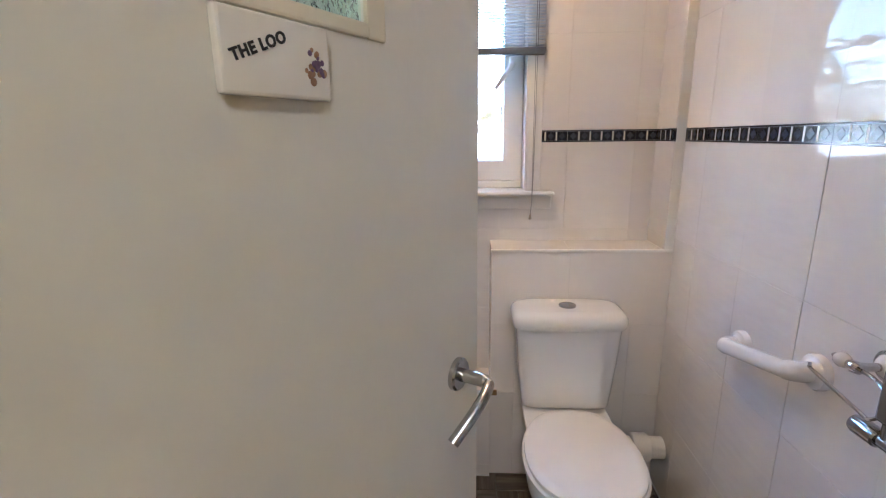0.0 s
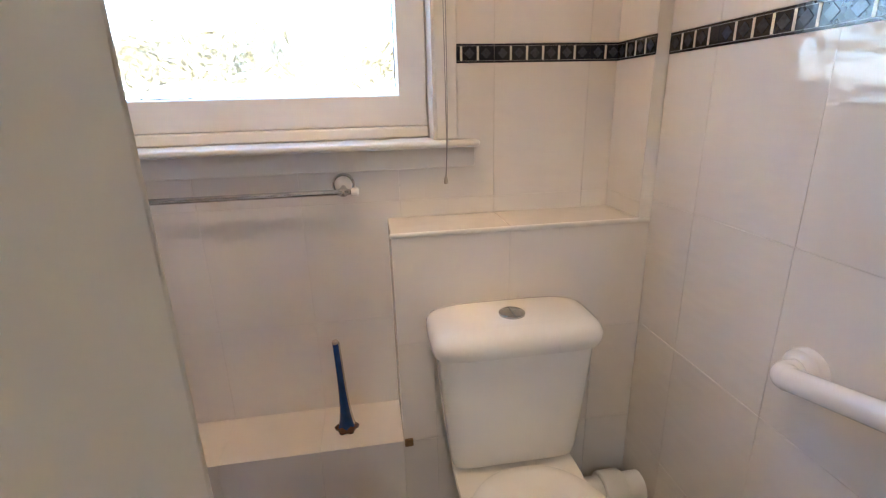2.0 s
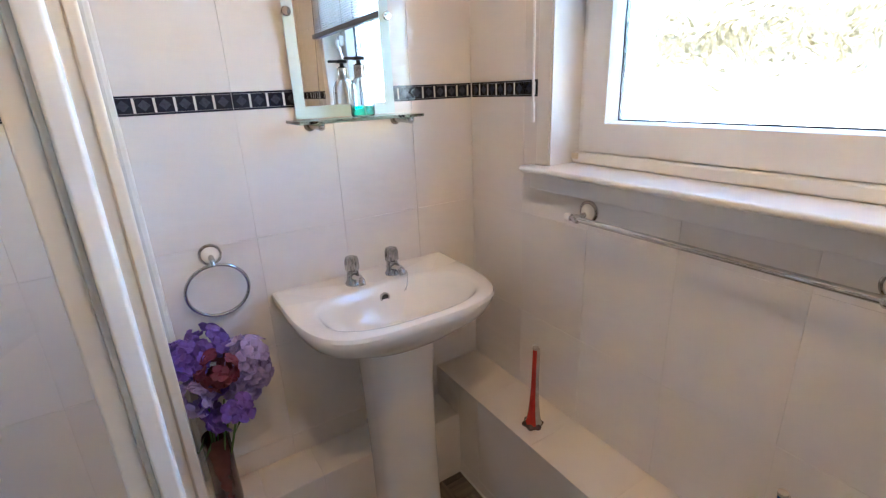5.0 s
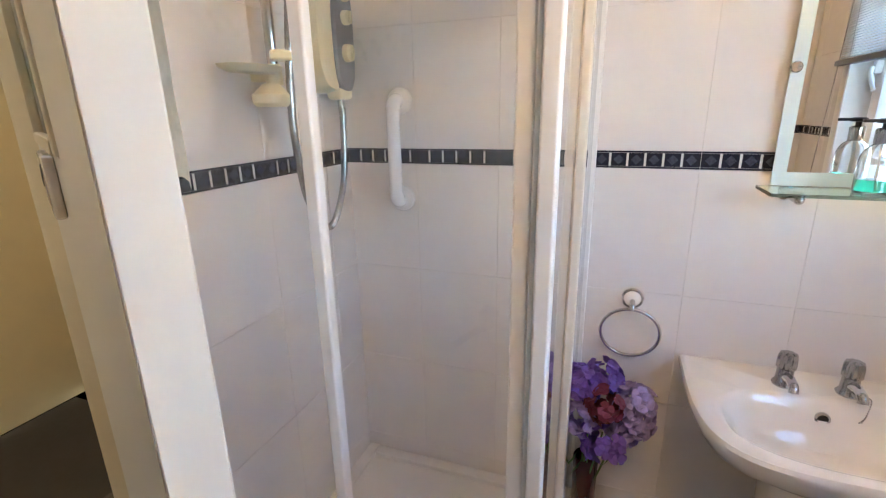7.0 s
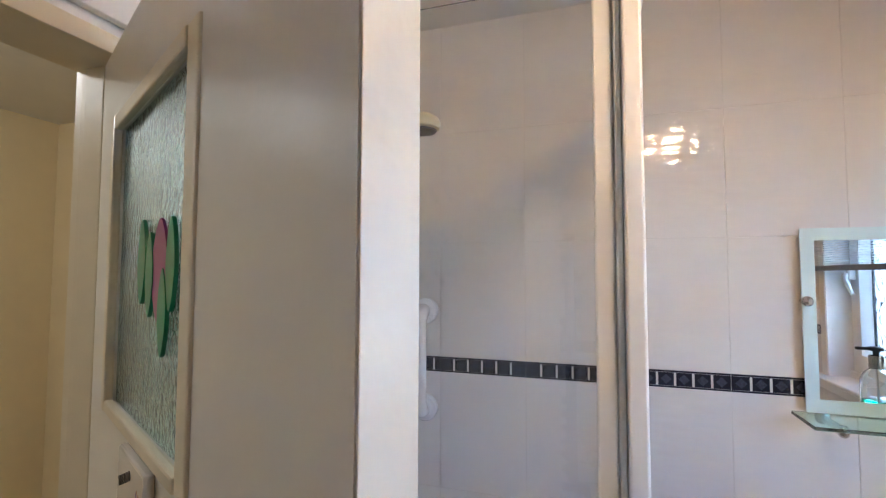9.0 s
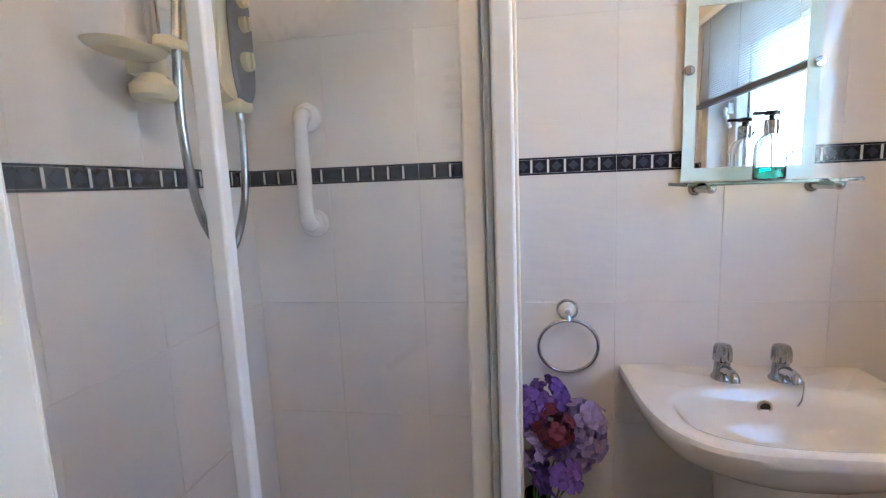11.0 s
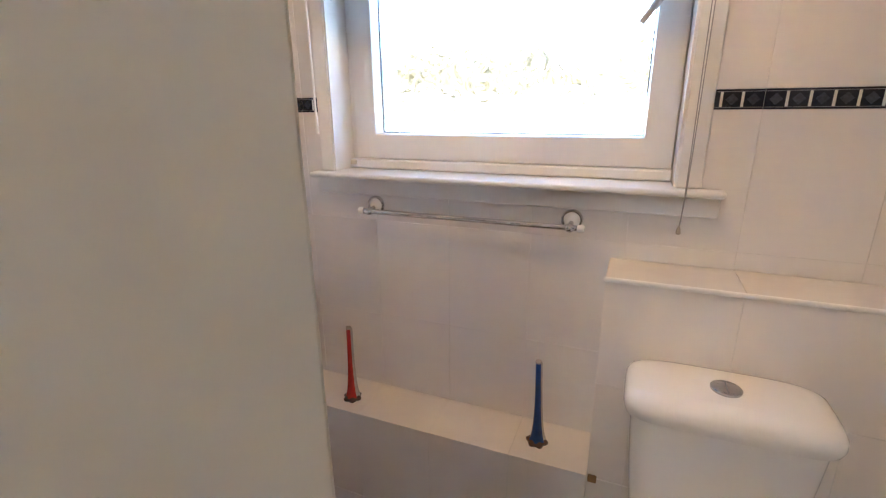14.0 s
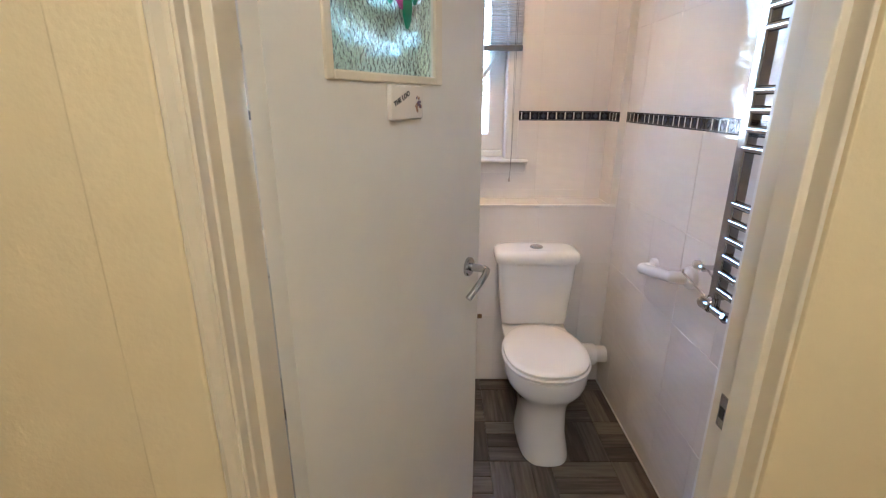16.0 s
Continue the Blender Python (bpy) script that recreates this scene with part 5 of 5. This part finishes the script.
tile_face(shower_plinth, face_basis((0, 0, PLINTH_Z - G), (1, 0, 0), (0, 1, 0)), [0.0, 0.148, 0.41, 0.67, 0.79], [0.991, 1.128], (), LEDGE_TILE)
tile_face(shower_plinth, face_basis((0, 0, PLINTH_Z - G), (1, 0, 0), (0, 1, 0)), [0.0, 0.148], [1.128, 1.30, 1.56, LEDGE_Y], (), LEDGE_TILE)
tile_face(shower_plinth, face_basis((0.148 - G, 0, 0), (0, 1, 0), (0, 0, 1)), [1.128, 1.30, 1.56, LEDGE_Y], [0, PLINTH_Z - 0.001], (), LEDGE_TILE)
tile_face(shower_plinth, face_basis((0, 1.128 - G, 0), (-1, 0, 0), (0, 0, 1)), [-0.79, -0.67, -0.41, -0.148], [0, PLINTH_Z - 0.001], (), LEDGE_TILE)
tile_face(shower_plinth, face_basis((0.79, 0, 0), (0, 1, 0), (0, 0, 1)), [SOUTH, 0.47, 0.73, 0.99, 1.128], [0, PLINTH_Z - 0.001], (), LEDGE_TILE)

# white sealant along the skirting of the boxing
structure("trim_sealant", block((0.148, LEDGE_Y - 0.004, -0.004), (BOX_L, LEDGE_Y + 0.002, 0.006), 0.002), BAND_WHITE, "white sealant line along the floor", True)
structure("trim_sealant_east", block((EAST - 0.005, SOUTH, -0.004), (EAST + 0.001, BOX_Y, 0.006), 0.002), BAND_WHITE, "white sealant line along the floor", True)

# floor planks in basket blocks of three
BLOCK = 0.258
plank_bm = bmesh.new()
b = 0.0012
lo = [plank_bm.verts.new(p) for p in ((-BLOCK / 2 + .0006, -BLOCK / 6 + .0006, 0), (BLOCK / 2 - .0006, -BLOCK / 6 + .0006, 0), (BLOCK / 2 - .0006, BLOCK / 6 - .0006, 0), (-BLOCK / 2 + .0006, BLOCK / 6 - .0006, 0))]
hi = [plank_bm.verts.new((v.co.x * 0.993, v.co.y * 0.975, 0.006)) for v in lo]
for i in range(4):
    plank_bm.faces.new((lo[i], lo[(i + 1) % 4], hi[(i + 1) % 4], hi[i]))
plank_bm.faces.new(hi)
plank_mesh = mesh_of("plank", plank_bm, PLANK, False)
for i in range(-1, 8):
    for j in range(-3, 8):
        cx, cy = 0.13 + i * BLOCK, 0.05 + j * BLOCK
        if cx < 0.0 or cx > EAST + 0.1 or cy > LEDGE_Y + 0.1:
            continue
        for k in (-1, 0, 1):
            ob = new("plank", plank_mesh)
            ob.parent = floor
            across = (i + j) % 2
            ob.matrix_world = pose(cx + (k * BLOCK / 3 if across else 0), cy + (0 if across else k * BLOCK / 3), -0.006, 0, 0, 90 if across else 0)
